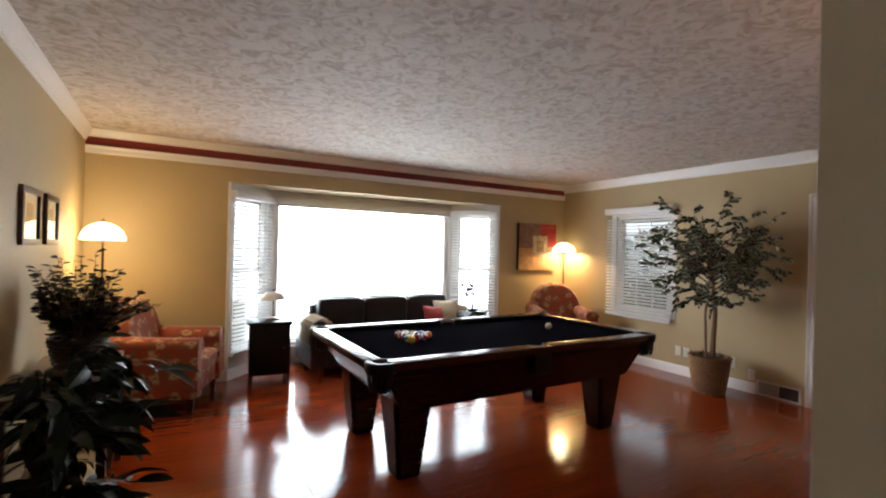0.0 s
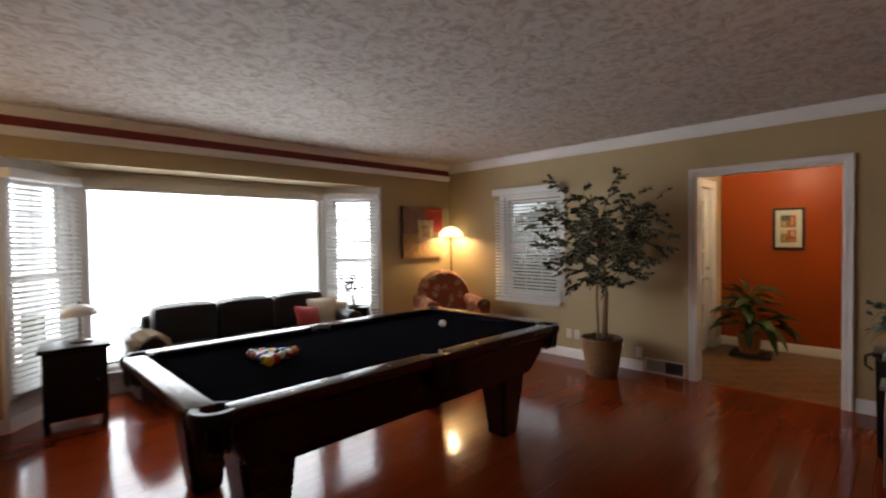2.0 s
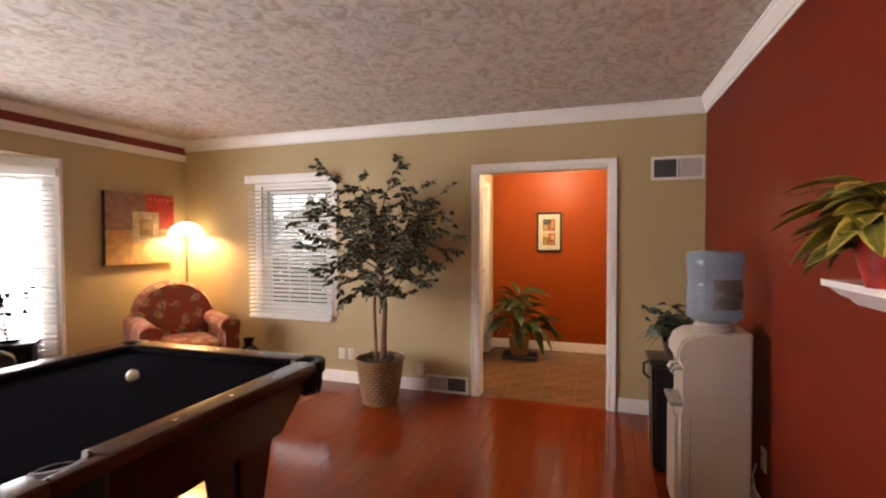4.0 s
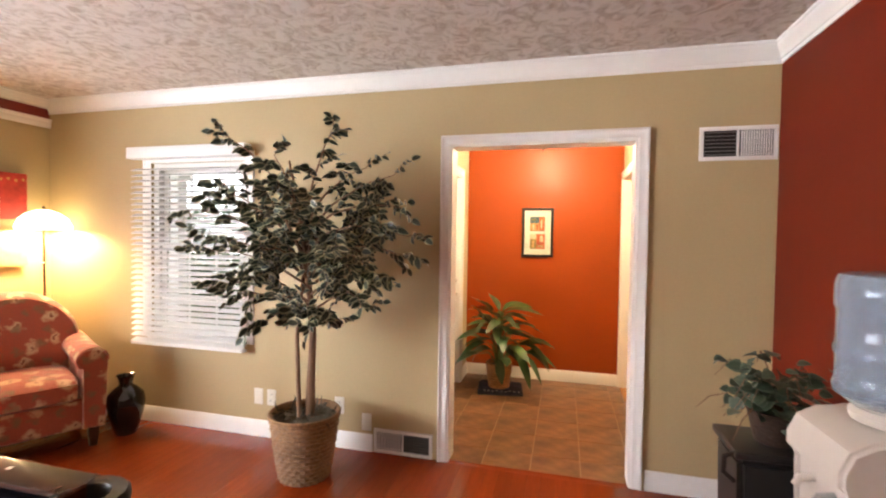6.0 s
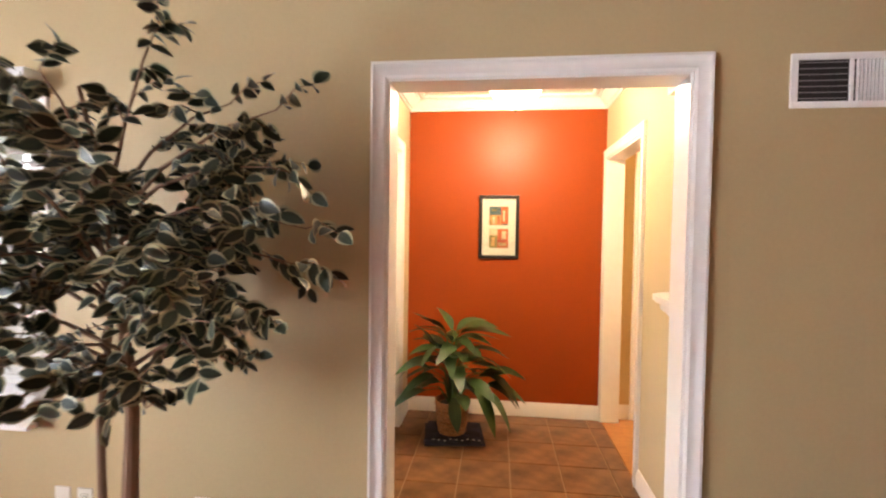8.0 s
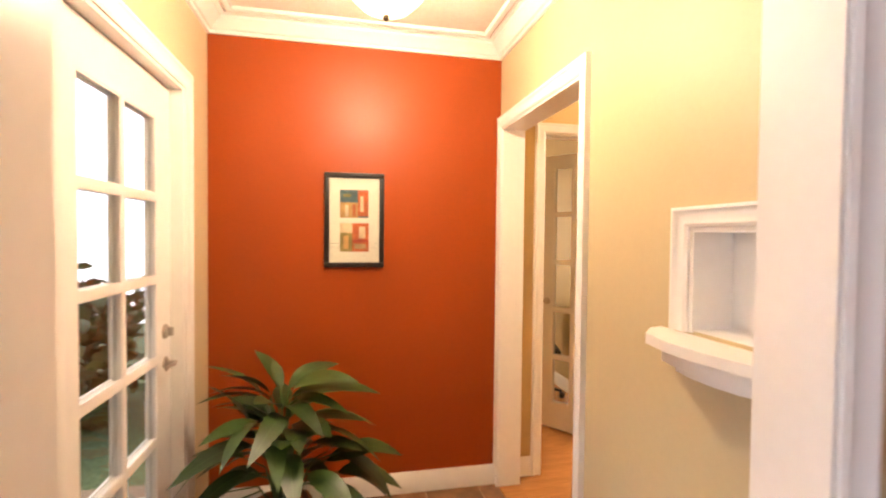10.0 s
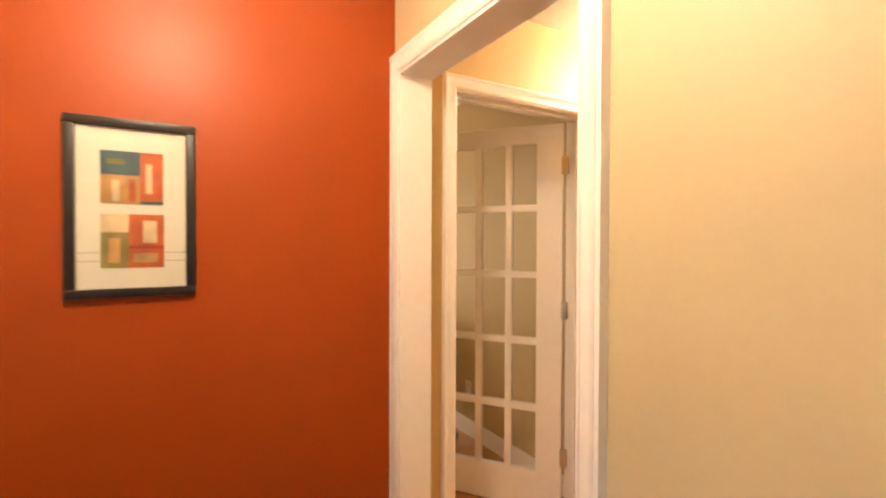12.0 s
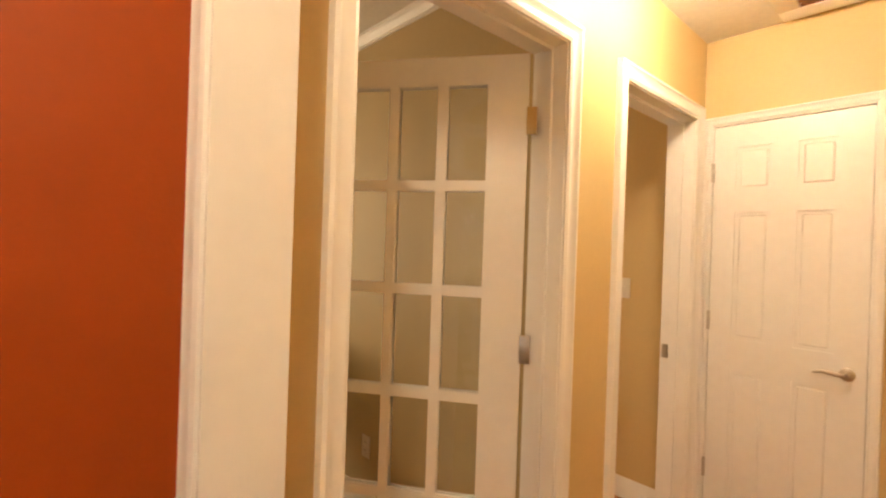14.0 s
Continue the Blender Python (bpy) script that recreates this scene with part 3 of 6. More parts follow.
BASE = [(0, 0), (0.016, 0), (0.016, 0.085), (0.010, 0.10), (0.006, 0.115), (0, 0.115)]
for pts in ([(1.256, YS, 0), (XE, YS, 0), (XE, 1.183, 0)], [(XE, 2.89, 0), (XE, YN, 0), (BX1, YN, 0), (BX1 - BD, YN + BD, 0), (BX0 + BD, YN + BD, 0), (BX0, YN, 0), (XW, YN, 0), (XW, -2, 0)],
            [(FE, FS, -0.008), (FE, FN, -0.008), (7.717, FN, -0.008)], [(XE + 0.13, FS, -0.008), (7.0, FS, -0.008)],
            [(HE + 0.12, -0.06, 0), (11.2, -0.06, 0), (11.2, 2.5, 0)], [(HE + 0.12, -1.28, 0), (11.2, -1.28, 0)],
            [(HE, -0.003, 0), (HE, -0.26, 0)], [(HE, 0.885, 0), (HE, 0.98, 0)]):
    structure("baseboard", sweep(BASE, pts, (0, 0, 1)), M_TRIM, "white painted baseboard", "baseboard")

# ---- bay window ----


def bay_side(name, p, q, z0, z1, label):
    """One face of the bay: a wall with one opening, set along p-q; local y points outwards."""
    p, q = Vector(p), Vector(q)
    L = (q - p).length
    m = Matrix.Translation((p.x, p.y, 0)) @ Matrix.Rotation(math.atan2(q.y - p.y, q.x - p.x), 4, "Z")
    ob = wall(name, "x", 0, 0.11, 0, L, 0, BZ, M_TRIM, label, [(0.05, L - 0.05, z0, z1)])
    ob.matrix_world = m
    return m, L


def sash_window(name, m, a0, a1, z0, z1, label, rail=None, mull=0.05, grid=0):
    """A window in an opening a0..a1 by z0..z1 of a wall whose room face is local y=0: frame, sill, sashes, glazing bars and panes."""
    w = thing(name, m, label, "window", kind="structure")
    bm = bmesh.new()
    for b in ((a0, a0 + mull, 0.02, 0.1, z0, z1), (a1 - mull, a1, 0.02, 0.1, z0, z1), (a0 + mull, a1 - mull, 0.02, 0.1, z1 - mull, z1), (a0 + mull, a1 - mull, 0.02, 0.1, z0, z0 + mull)):
        box(bm, *b, bevel=0.004)
    part("window_frame", bm, M_TRIM, w)
    part("window_sill", boxed(a0 - 0.02, a1 + 0.02, -0.03, 0.02, z0 - 0.025, z0, bevel=0.006), M_TRIM, w)
    edges = [z0 + mull] + ([rail] if rail else []) + [z1 - mull]
    for k, (u0, u1) in enumerate(zip(edges, edges[1:])):
        s, y = (0.035 if rail else 0.012), 0.05 + 0.022 * k
        bm = bmesh.new()
        b0, b1 = a0 + mull, a1 - mull
        lo, hi = (u0, u1 + (0.02 if rail and k == 0 else 0))
        for b in ((b0, b0 + s, y, y + 0.02, lo, hi), (b1 - s, b1, y, y + 0.02, lo, hi), (b0 + s, b1 - s, y, y + 0.02, lo, lo + s), (b0 + s, b1 - s, y, y + 0.02, hi - s, hi)):
            box(bm, *b)
        for g in range(1, grid):
            x = b0 + (b1 - b0) * g / grid
            box(bm, x - 0.007, x + 0.007, y + 0.004, y + 0.016, lo + s, hi - s)
        if grid:
            for g in (1, 2):
                z = lo + (hi - lo) * g / 3
                box(bm, b0 + s, b1 - s, y + 0.005, y + 0.015, z - 0.007, z + 0.007)
        part("sash", bm, M_TRIM, w)
        pane = part("pane", boxed(b0 + s, b1 - s, y + 0.008, y + 0.012, lo + s, hi - s), M_GLASS, w)
        pane.visible_shadow = False
    return w


def blind(m, a0, a1, z0, z1, label, y=-0.04, tilt=12, valance=0.075, pitch=0.043):
    """A slatted blind: valance, headrail, slats, ladder cords and bottom rail."""
    b = thing("window_blind", m, label, "blind", "white window blinds")
    part("valance", boxed(a0 - 0.025, a1 + 0.025, y - 0.04, y + 0.04, z1 - valance, z1, bevel=0.006), M_SLAT, b)
    mesh = None
    n = int((z1 - valance - z0 - 0.03) / pitch)
    for i in range(n):
        z = z0 + 0.035 + pitch * i
        if not mesh:
            slat = part("slat", boxed(a0, a1, -0.025, 0.025, -0.0015, 0.0015), M_SLAT, b)
            mesh = slat.data
        else:
            slat = new("slat", mesh)
            slat.parent = b
        slat.matrix_local = pose(0, y, z, tilt, 0, random.uniform(-0.15, 0.15))
    part("bottom_rail", boxed(a0, a1, y - 0.026, y + 0.026, z0, z0 + 0.02, bevel=0.004), M_SLAT, b)
    for f in (0.14, 0.86):
        x = a0 + (a1 - a0) * f
        for s in (-0.026, 0.026):
            part("ladder_cord", tube([(x, y + s, z0 + 0.02), (x, y + s, z1 - valance)], 0.0012, 5), M_SLAT, b)
    return b


structure("ceiling_bay", boxed(BX0 - 0.1, BX1 + 0.1, YN + 0.15, YN + BD + 0.15, BZ, BZ + 0.08), M_TAN, "tan painted bay soffit", "ceiling")
structure("trim_bay_soffit", boxed(BX0, BX1, YN, YN + 0.15, BZ - 0.004, BZ), M_TAN, "tan painted bay soffit", "trim")
for nm, p, q in (("wall_bay_west", (BX0, YN), (BX0 + BD, YN + BD)), ("wall_bay_centre", (BX0 + BD, YN + BD), (BX1 - BD, YN + BD)), ("wall_bay_east", (BX1 - BD, YN + BD), (BX1, YN))):
    centre = nm.endswith("centre")
    m, L = bay_side(nm, p, q, 0.22 if centre else 0.26, 2.03, "white painted bay wall round a tall window")
    if centre:
        sash_window("window_bay_picture", m, 0.05, L - 0.05, 0.22, 2.03, "wide white-framed picture window", mull=0.045)
        v = thing("window_blind", m, "raised white blind under its valance", "blind", "white window blinds")
        part("valance", boxed(0.03, L - 0.03, -0.06, -0.002, 1.985, 2.06, bevel=0.006), M_SLAT, v)
        part("bottom_rail", boxed(0.06, L - 0.06, -0.05, -0.012, 1.955, 1.984, bevel=0.004), M_SLAT, v)
    else:
        sash_window("window_bay_side", m, 0.05, L - 0.05, 0.26, 2.03, "narrow white double-hung window", rail=1.17, grid=2)
        blind(m, 0.02, L - 0.02, 0.27, 2.05, "white slatted blind, lowered with open slats", tilt=22)

casing("trim_bay_opening", [(BX0, YN, 0), (BX0, YN, BZ)], (0, -1, 0), "narrow white bay edge trim", [(0, 0), (0, 0.012), (0.03, 0.012), (0.03, 0)])
casing("trim_bay_opening_east", [(BX1, YN, BZ), (BX1, YN, 0)], (0, -1, 0), "narrow white bay edge trim", [(0, 0), (0, 0.012), (0.03, 0.012), (0.03, 0)])

# ---- east window ----
mE = Matrix.Translation((XE, 4.74, 0)) @ Matrix.Rotation(radians(-90), 4, "Z")   # local x runs south along the wall, local y out
sash_window("window_east", mE, 0.0, 0.84, 0.68, 1.99, "white double-hung window with glazing bars", rail=1.35, grid=3)
casing("trim_window_east", [(XE, 4.74, 0.66), (XE, 4.74, 1.99), (XE, 3.90, 1.99), (XE, 3.90, 0.66)], (-1, 0, 0), "white painted window casing", [(o, u * 0.6) for o, u in CASING])
blind(mE, -0.115, 0.875, 0.61, 2.10, "white slatted blind hung over the window casing", y=-0.055, tilt=24, valance=0.085)

# ---- doors ----


def lever(parent, m, rose=0.026):
    h = part("door_handle", lathe([(0, 0), (rose, 0), (rose, 0.006), (rose * 0.6, 0.012), (0.009, 0.014), (0.009, 0.045), (0, 0.045)], 20), M_NICKEL, parent, "satin nickel door lever")
    tube_bm = tube([(0, 0, 0.04), (-0.03, 0, 0.046), (-0.075, 0.004, 0.042), (-0.105, -0.004, 0.04)], [0.008, 0.008, 0.007, 0.005], 10)
    part("lever", tube_bm, M_NICKEL, h)
    h.matrix_local = m
    return h


def panel_door():
    d = thing("door_closet", pose(7.428, HS - 0.04, 0.008), "closed white six-panel closet door", "door", kind="structure")
    W, H, T = 0.569, 2.005, 0.035
    cols, rows = ((0.105, 0.24), (0.335, 0.475)), ((0.2, 0.865), (1.01, 1.60), (1.70, 1.90))
    holes = [(a, b, c, e) for a, b in cols for c, e in rows]
    slab = wall("slab", "x", 0, T, 0, W, 0, H, M_TRIM, "white door slab", holes)
    for key in ("category", "kind", "label"):
        del slab[key]
    slab.parent = d
    for a, b, c, e in holes:
        bm = boxed(a, b, 0.008, T - 0.008, c, e)
        box(bm, a + 0.016, b - 0.016, 0.01, T - 0.001, c + 0.016, e - 0.016, bevel=0.006, seg=1)
        part("panel", bm, M_TRIM, d)
    lever(d, pose(0.058, T, 0.935, -90, 180, 0))
    for z in (0.38, 1.085, 1.79):
        part("hinge", boxed(W - 0.004, W + 0.008, T - 0.004, T + 0.012, z - 0.045, z + 0.045, bevel=0.003), M_NICKEL, d)
    return d


panel_door()


def glazed_door(name, m, W, H, T, x_edges, z_edges, label, bar=0.022):
    """A door with a grid of panes: x_edges and z_edges bound the glazed field."""
    d = thing(name, m, label, "door", kind="structure")
    nx, nz = x_edges[2], z_edges[2]
    dx, dz = (x_edges[1] - x_edges[0]) / nx, (z_edges[1] - z_edges[0]) / nz
    holes = []
    for i in range(nx):
        for j in range(nz):
            a, c = x_edges[0] + dx * i, z_edges[0] + dz * j
            holes.append((a + bar / 2, a + dx - bar / 2, c + bar / 2, c + dz - bar / 2))
    slab = wall("slab", "x", 0, T, 0, W, 0, H, M_TRIM, "white door frame", holes)
    for key in ("category", "kind", "label"):
        del slab[key]
    slab.parent = d
    for a, b, c, e in holes:
        p = part("pane", boxed(a, b, T / 2 - 0.002, T / 2 + 0.002, c, e), M_GLASS, d)
        p.visible_shadow = False
        for y in (0.002, T - 0.010):
            bm = bmesh.new()
            for q in ((a, a + 0.007, c, e), (b - 0.007, b, c, e), (a + 0.007, b - 0.007, c, c + 0.007), (a + 0.007, b - 0.007, e - 0.007, e)):
                box(bm, q[0], q[1], y, y + 0.008, q[2], q[3])
            part("glazing_bead", bm, M_TRIM, d)
    return d


DEN = pose(8.178, 0.074, 0.01, 0, 0, 36)
den = glazed_door("door_den", DEN, 0.725, 2.03, 0.035, (0.115, 0.625, 3), (0.18, 1.952, 5), "open white french door with fifteen panes")
lever(den, pose(0.66, 0.035, 0.95, -90, 180, 0))
for z in (0.30, 1.065, 1.81):
    part("hinge", boxed(-0.03, 0.004, 0.030, 0.042, z - 0.045, z + 0.045, bevel=0.003), M_BRASS if z > 1.5 else M_NICKEL, den)
front = glazed_door("door_front", pose(6.76, FN + 0.045, 0.0), 0.86, 2.04, 0.045, (0.14, 0.72, 2), (0.28, 1.90, 5), "closed white front door with ten panes")
lever(front, pose(0.79, 0.0, 0.90, 90, 0, 0))
part("deadbolt", lathe([(0, 0), (0.03, 0), (0.03, 0.008), (0.022, 0.014), (0, 0.014)], 20, m=pose(0.79, 0, 1.03, 90, 0, 0)), M_NICKEL, front, "satin nickel deadbolt")
part("turn_knob", boxed(0.783, 0.797, -0.034, -0.013, 1.012, 1.048, bevel=0.004), M_NICKEL, front)
structure("trim_strike_plate", boxed(HE + 0.085, HE + 0.113, -1.016, -1.0115, 0.90, 0.965), M_NICKEL, "satin nickel strike plate", "door hardware")

# ---- niche in the foyer ----
casing("trim_niche", [(6.487, FS, 1.19), (6.487, FS, 1.464), (6.20, FS, 1.464), (6.20, FS, 1.19)], (0, 1, 0), "white moulded niche surround", [(o * 0.72, u) for o, u in CASING])
structure("niche_back", boxed(6.19, 6.497, FS - 0.125, FS - 0.118, 1.18, 1.48), M_TRIM, "white niche back", "niche")
lining("trim_niche_lining", [(6.474, 6.489, FS - 0.118, FS + 0.004, 1.19, 1.464), (6.198, 6.212, FS - 0.118, FS + 0.004, 1.19, 1.464), (6.212, 6.474, FS - 0.118, FS + 0.004, 1.451, 1.466), (6.212, 6.474, FS - 0.118, FS - 0.001, 1.186, 1.197)], "white niche lining")
bm = bmesh.new()
top = [(6.594, FS), (6.584, FS + 0.045), (6.52, FS + 0.105), (6.41, FS + 0.125), (6.30, FS + 0.12), (6.20, FS + 0.10), (6.15, FS + 0.07), (6.14, FS), (6.2, FS - 0.118), (6.487, FS - 0.118)]
for z0, z1, k in ((1.158, 1.185, 1.0), (1.12, 1.158, 0.78), (1.10, 1.12, 0.6)):
    cx, cy = 6.36, FS
    pts = [(cx + (x - cx) * k, cy + (y - cy) * k if y > cy else cy) for x, y in (top if k == 1.0 else top[:8])] if k != 1.0 else top
    vs = [[bm.verts.new((x, y, z)) for x, y in pts] for z in (z0, z1)]
    bm.faces.new(vs[1])
    bm.faces.new(list(reversed(vs[0])))
    for i in range(len(pts)):
        j = (i + 1) % len(pts)
        bm.faces.new((vs[0][i], vs[0][j], vs[1][j], vs[1][i]))
structure("niche_shelf", bm, M_TRIM, "white bowed niche shelf", "shelf")

# ---- outdoors ----
ground = structure("ground", boxed(-300, 300, -300, 300, -0.42, -0.40), M_LAWN, "pale lawn round the house", "ground")
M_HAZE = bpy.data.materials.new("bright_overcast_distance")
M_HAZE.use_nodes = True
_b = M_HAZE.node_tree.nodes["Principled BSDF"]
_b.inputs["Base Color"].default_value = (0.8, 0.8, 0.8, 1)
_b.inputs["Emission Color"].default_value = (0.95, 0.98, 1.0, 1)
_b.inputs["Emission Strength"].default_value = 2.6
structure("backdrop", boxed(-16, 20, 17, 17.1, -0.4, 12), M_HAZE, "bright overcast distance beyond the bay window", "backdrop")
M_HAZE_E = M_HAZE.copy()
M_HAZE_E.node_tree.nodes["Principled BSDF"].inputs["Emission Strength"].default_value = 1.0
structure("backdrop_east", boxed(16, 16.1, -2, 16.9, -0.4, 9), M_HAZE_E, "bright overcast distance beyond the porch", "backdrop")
porch = thing("porch", pose(0, 0, 0), "white porch with square columns and a boarded ceiling", "porch", kind="structure")
part("porch_floor", boxed(6.2, 8.6, 2.85, 7.0, -0.42, -0.12), M_GROUT, porch)
part("porch_ceiling", boxed(6.14, 8.6, 2.81, 7.0, 2.35, 2.45), M_ROOF, porch)
for y in (4.05, 6.8):
    bm = boxed(8.28, 8.44, y - 0.08, y + 0.08, -0.1, 2.33, bevel=0.006)
    box(bm, 8.24, 8.48, y - 0.12, y + 0.12, -0.12, 0.02, bevel=0.006)
    box(bm, 8.25, 8.47, y - 0.11, y + 0.11, 2.2, 2.35, bevel=0.006)
    part("column", bm, M_ROOF, porch)

# ---- leaves ----


def leaf_data(name, length, width, droop, fold, material, tip=1.0, rows=6):
    """One leaf along +x with its base at the origin: a bowed, folded blade; the UV's v is the distance from the midrib."""
    verts, faces, uvs = [], [], []
    for i in range(rows + 1):
        u = i / rows
        w = width / 2 * (math.sin(math.pi * min(1, u ** tip)) ** 0.8) + 0.0006
        z = -droop * length * u * u
        for k in (-1, 0, 1):
            verts.append((length * u * (1 - 0.2 * droop * u), k * w, z + abs(k) * fold * w))
            uvs.append((u, abs(k)))
    for i in range(rows):
        for k in (0, 1):
            a = i * 3 + k
            faces.append((a, a + 1, a + 4, a + 3))
    me = bpy.data.meshes.new(name)
    me.from_pydata(verts, [], faces)
    layer = me.uv_layers.new(name="UVMap")
    for p in me.polygons:
        p.use_smooth = True
        for li, vi in zip(p.loop_indices, p.vertices):
            layer.data[li].uv = uvs[vi]
    me.materials.append(material)
    return me


def many_leaves(name, me, mats_list, material, parent):
    """All the leaves of a far or dense crown, joined."""
    n, base = len(me.vertices), [v.co.copy() for v in me.vertices]
    fs = [tuple(p.vertices) for p in me.polygons]
    uv0 = [tuple(d.uv) for d in me.uv_layers[0].data]
    verts, faces, uvs = [], [], []
    for k, m in enumerate(mats_list):
        verts += [tuple(m @ c) for c in base]
        faces += [tuple(i + n * k for i in f) for f in fs]
        uvs += uv0
    out = bpy.data.meshes.new(name)
    out.from_pydata(verts, [], faces)
    layer = out.uv_layers.new(name="UVMap")
    layer.data.foreach_set("uv", [c for u in uvs for c in u])
    for p in out.polygons:
        p.use_smooth = True
    out.materials.append(material)
    ob = new(name, out)
    ob.parent = parent
    return tagged(ob, kind="stuff")


def aim(p, d, roll=0.0, s=1.0):
    """A matrix that puts +x along d at p."""
    d = Vector(d).normalized()
    q = d.to_track_quat("X", "Z").to_matrix().to_4x4()
    return Matrix.Translation(p) @ q @ Matrix.Rotation(roll, 4, "X") @ Matrix.Scale(s, 4)


def leaf_objects(name, meshes, mats_list, parent):
    for m in mats_list:
        ob = new(name, random.choice(meshes))
        ob.parent = parent
        ob.matrix_local = m


rng = random.Random(7)
hedge = thing("hedge", pose(0, 0, 0), "leafy garden shrubs beyond the porch", "shrub")
hl = leaf_data("shrub_leaf", 0.18, 0.12, 0.3, 0.2, M_HEDGE, rows=3)
hm = []
for i in range(9000):
    y = rng.uniform(4.2, 11.5)
    x = 10.6 + rng.gauss(0, 0.35) + 0.25 * math.sin(y * 2.1)
    z = rng.uniform(-0.4, 1.15 + 0.5 * math.sin(y * 1.3) + (1.0 if 6.6 < y < 9.2 else 0))
    hm.append(aim((x, y, z), (rng.gauss(0, 1), rng.gauss(0, 1), rng.gauss(0.2, 0.6)), rng.uniform(0, 6)))
many_leaves("foliage", hl, hm, M_HEDGE, hedge)
for y in (5.2, 7.0, 8.4, 10.2):
    part("stem", tube([(10.6, y, -0.42), (10.62, y + 0.1, 0.4), (10.55, y - 0.05, 1.3)], [0.05, 0.035, 0.015]), M_BARK, hedge)

# ---- pool table ----
PT = pose(2.8, 3.42, 0)
table = thing("pool_table", PT, "dark mahogany pool table with black cloth and leather pockets", "pool table")
HL, HWD, RAIL = 1.27, 0.71, 0.81


def frustum(x0, y0, z0, x1, y1, z1, bevel=0.01):
    """A tapered block: half sizes x0, y0 at z0 and x1, y1 at z1."""
    bm = bmesh.new()
    v = [bm.verts.new((sx * a, sy * b, z)) for a, b, z in ((x0, y0, z0), (x1, y1, z1)) for sx, sy in ((-1, -1), (1, -1), (1, 1), (-1, 1))]
    bm.faces.new(v[:4][::-1])
    bm.faces.new(v[4:])
    for i in range(4):
        j = (i + 1) % 4
        bm.faces.new((v[i], v[j], v[4 + j], v[4 + i]))
    if bevel:
        bmesh.ops.bevel(bm, geom=bm.edges[:], offset=bevel, segments=2, affect="EDGES")
    return bm


part("apron", frustum(1.02, 0.585, 0.47, 1.19, 0.665, 0.755, 0.015), M_MAHOG, table)
part("apron_moulding", frustum(1.215, 0.685, 0.735, 1.215, 0.685, 0.752, 0.004), M_MAHOG, table)
part("slate_bed", boxed(-1.14, 1.14, -0.58, 0.58, 0.752, 0.775), M_CLOTH, table, "black cloth playing surface")
for sx in (-1, 1):
    for sy in (-1, 1):
        leg = part("leg", frustum(0.082, 0.082, 0.0, 0.14, 0.13, 0.55, 0.022), M_MAHOG, table)
        leg.location = (sx * 0.912, sy * 0.405, 0)
        part("foot_block", frustum(0.07, 0.07, 0.0, 0.086, 0.086, 0.03, 0.008), M_MAHOG, leg)
for sy in (-1, 1):
    for sx in (-1, 1):
        x0, x1 = sorted((sx * 0.075, sx * (HL - 0.13)))
        y0, y1 = sorted((sy * HWD, sy * (HWD - 0.115)))
        r = part("rail", boxed(x0, x1, y0, y1, 0.757, RAIL, bevel=0.014, seg=3), M_RAIL, table, "polished wooden rail")
        c0, c1 = sorted((sy * (HWD - 0.115), sy * (HWD - 0.16)))
        part("cushion", boxed(x0 + 0.03, x1 - 0.03, c0, c1, 0.778, RAIL - 0.004, bevel=0.012), M_CLOTH, r, "black cloth cushion")
        for f in (0.25, 0.5, 0.75):
            xs = x0 + (x1 - x0) * f
            part("sight", boxed(xs - 0.006, xs + 0.006, sy * (HWD - 0.05) - 0.006, sy * (HWD - 0.05) + 0.006, RAIL - 0.002, RAIL + 0.0012), M_PEARL, r)
for sx in (-1, 1):
    x0, x1 = sorted((sx * HL, sx * (HL - 0.115)))
    r = part("rail", boxed(x0, x1, -HWD + 0.13, HWD - 0.13, 0.757, RAIL, bevel=0.014, seg=3), M_RAIL, table, "polished wooden rail")
    c0, c1 = sorted((sx * (HL - 0.115), sx * (HL - 0.16)))
    part("cushion", boxed(c0, c1, -HWD + 0.16, HWD - 0.16, 0.778, RAIL - 0.004, bevel=0.012), M_CLOTH, r, "black cloth cushion")
    for y in (-0.3, 0, 0.3):
        part("sight", boxed(sx * (HL - 0.05) - 0.006, sx * (HL - 0.05) + 0.006, y - 0.006, y + 0.006, RAIL - 0.002, RAIL + 0.0012), M_PEARL, r)


def pocket(x, y, ang, corner):
    p = part("pocket", lathe([(0.062, 0.012), (0.078, 0.012), (0.082, 0.0), (0.074, -0.03), (0.066, -0.10), (0.05, -0.16), (0.02, -0.185), (0, -0.187), (0, -0.17), (0.04, -0.145), (0.055, -0.05), (0.058, 0.005)], 18), M_LEATHER, table, "black leather drop pocket")
    p.matrix_local = pose(x, y, RAIL - 0.0135, 0, 0, ang) @ Matrix.Scale(0.95 if corner else 0.6, 4)
    bm = sweep([(0.0, -0.05), (0.026, -0.05), (0.03, 0.0), (0.022, 0.014), (0.0, 0.014)],
               [(0.075 * math.cos(a), 0.075 * math.sin(a), 0) for a in (radians(d) for d in range(120, -121, -20))], (0, 0, 1))
    part("pocket_iron", bm, M_LEATHER, p, "padded black pocket rim")
    for k in range(-3, 4):
        a = radians(k * 22)
        part("fringe", tube([(0.083 * math.cos(a), 0.083 * math.sin(a), -0.03), (0.08 * math.cos(a), 0.08 * math.sin(a), -0.12), (0.07 * math.cos(a), 0.07 * math.sin(a), -0.165)], 0.007, 5), M_LEATHER, p)


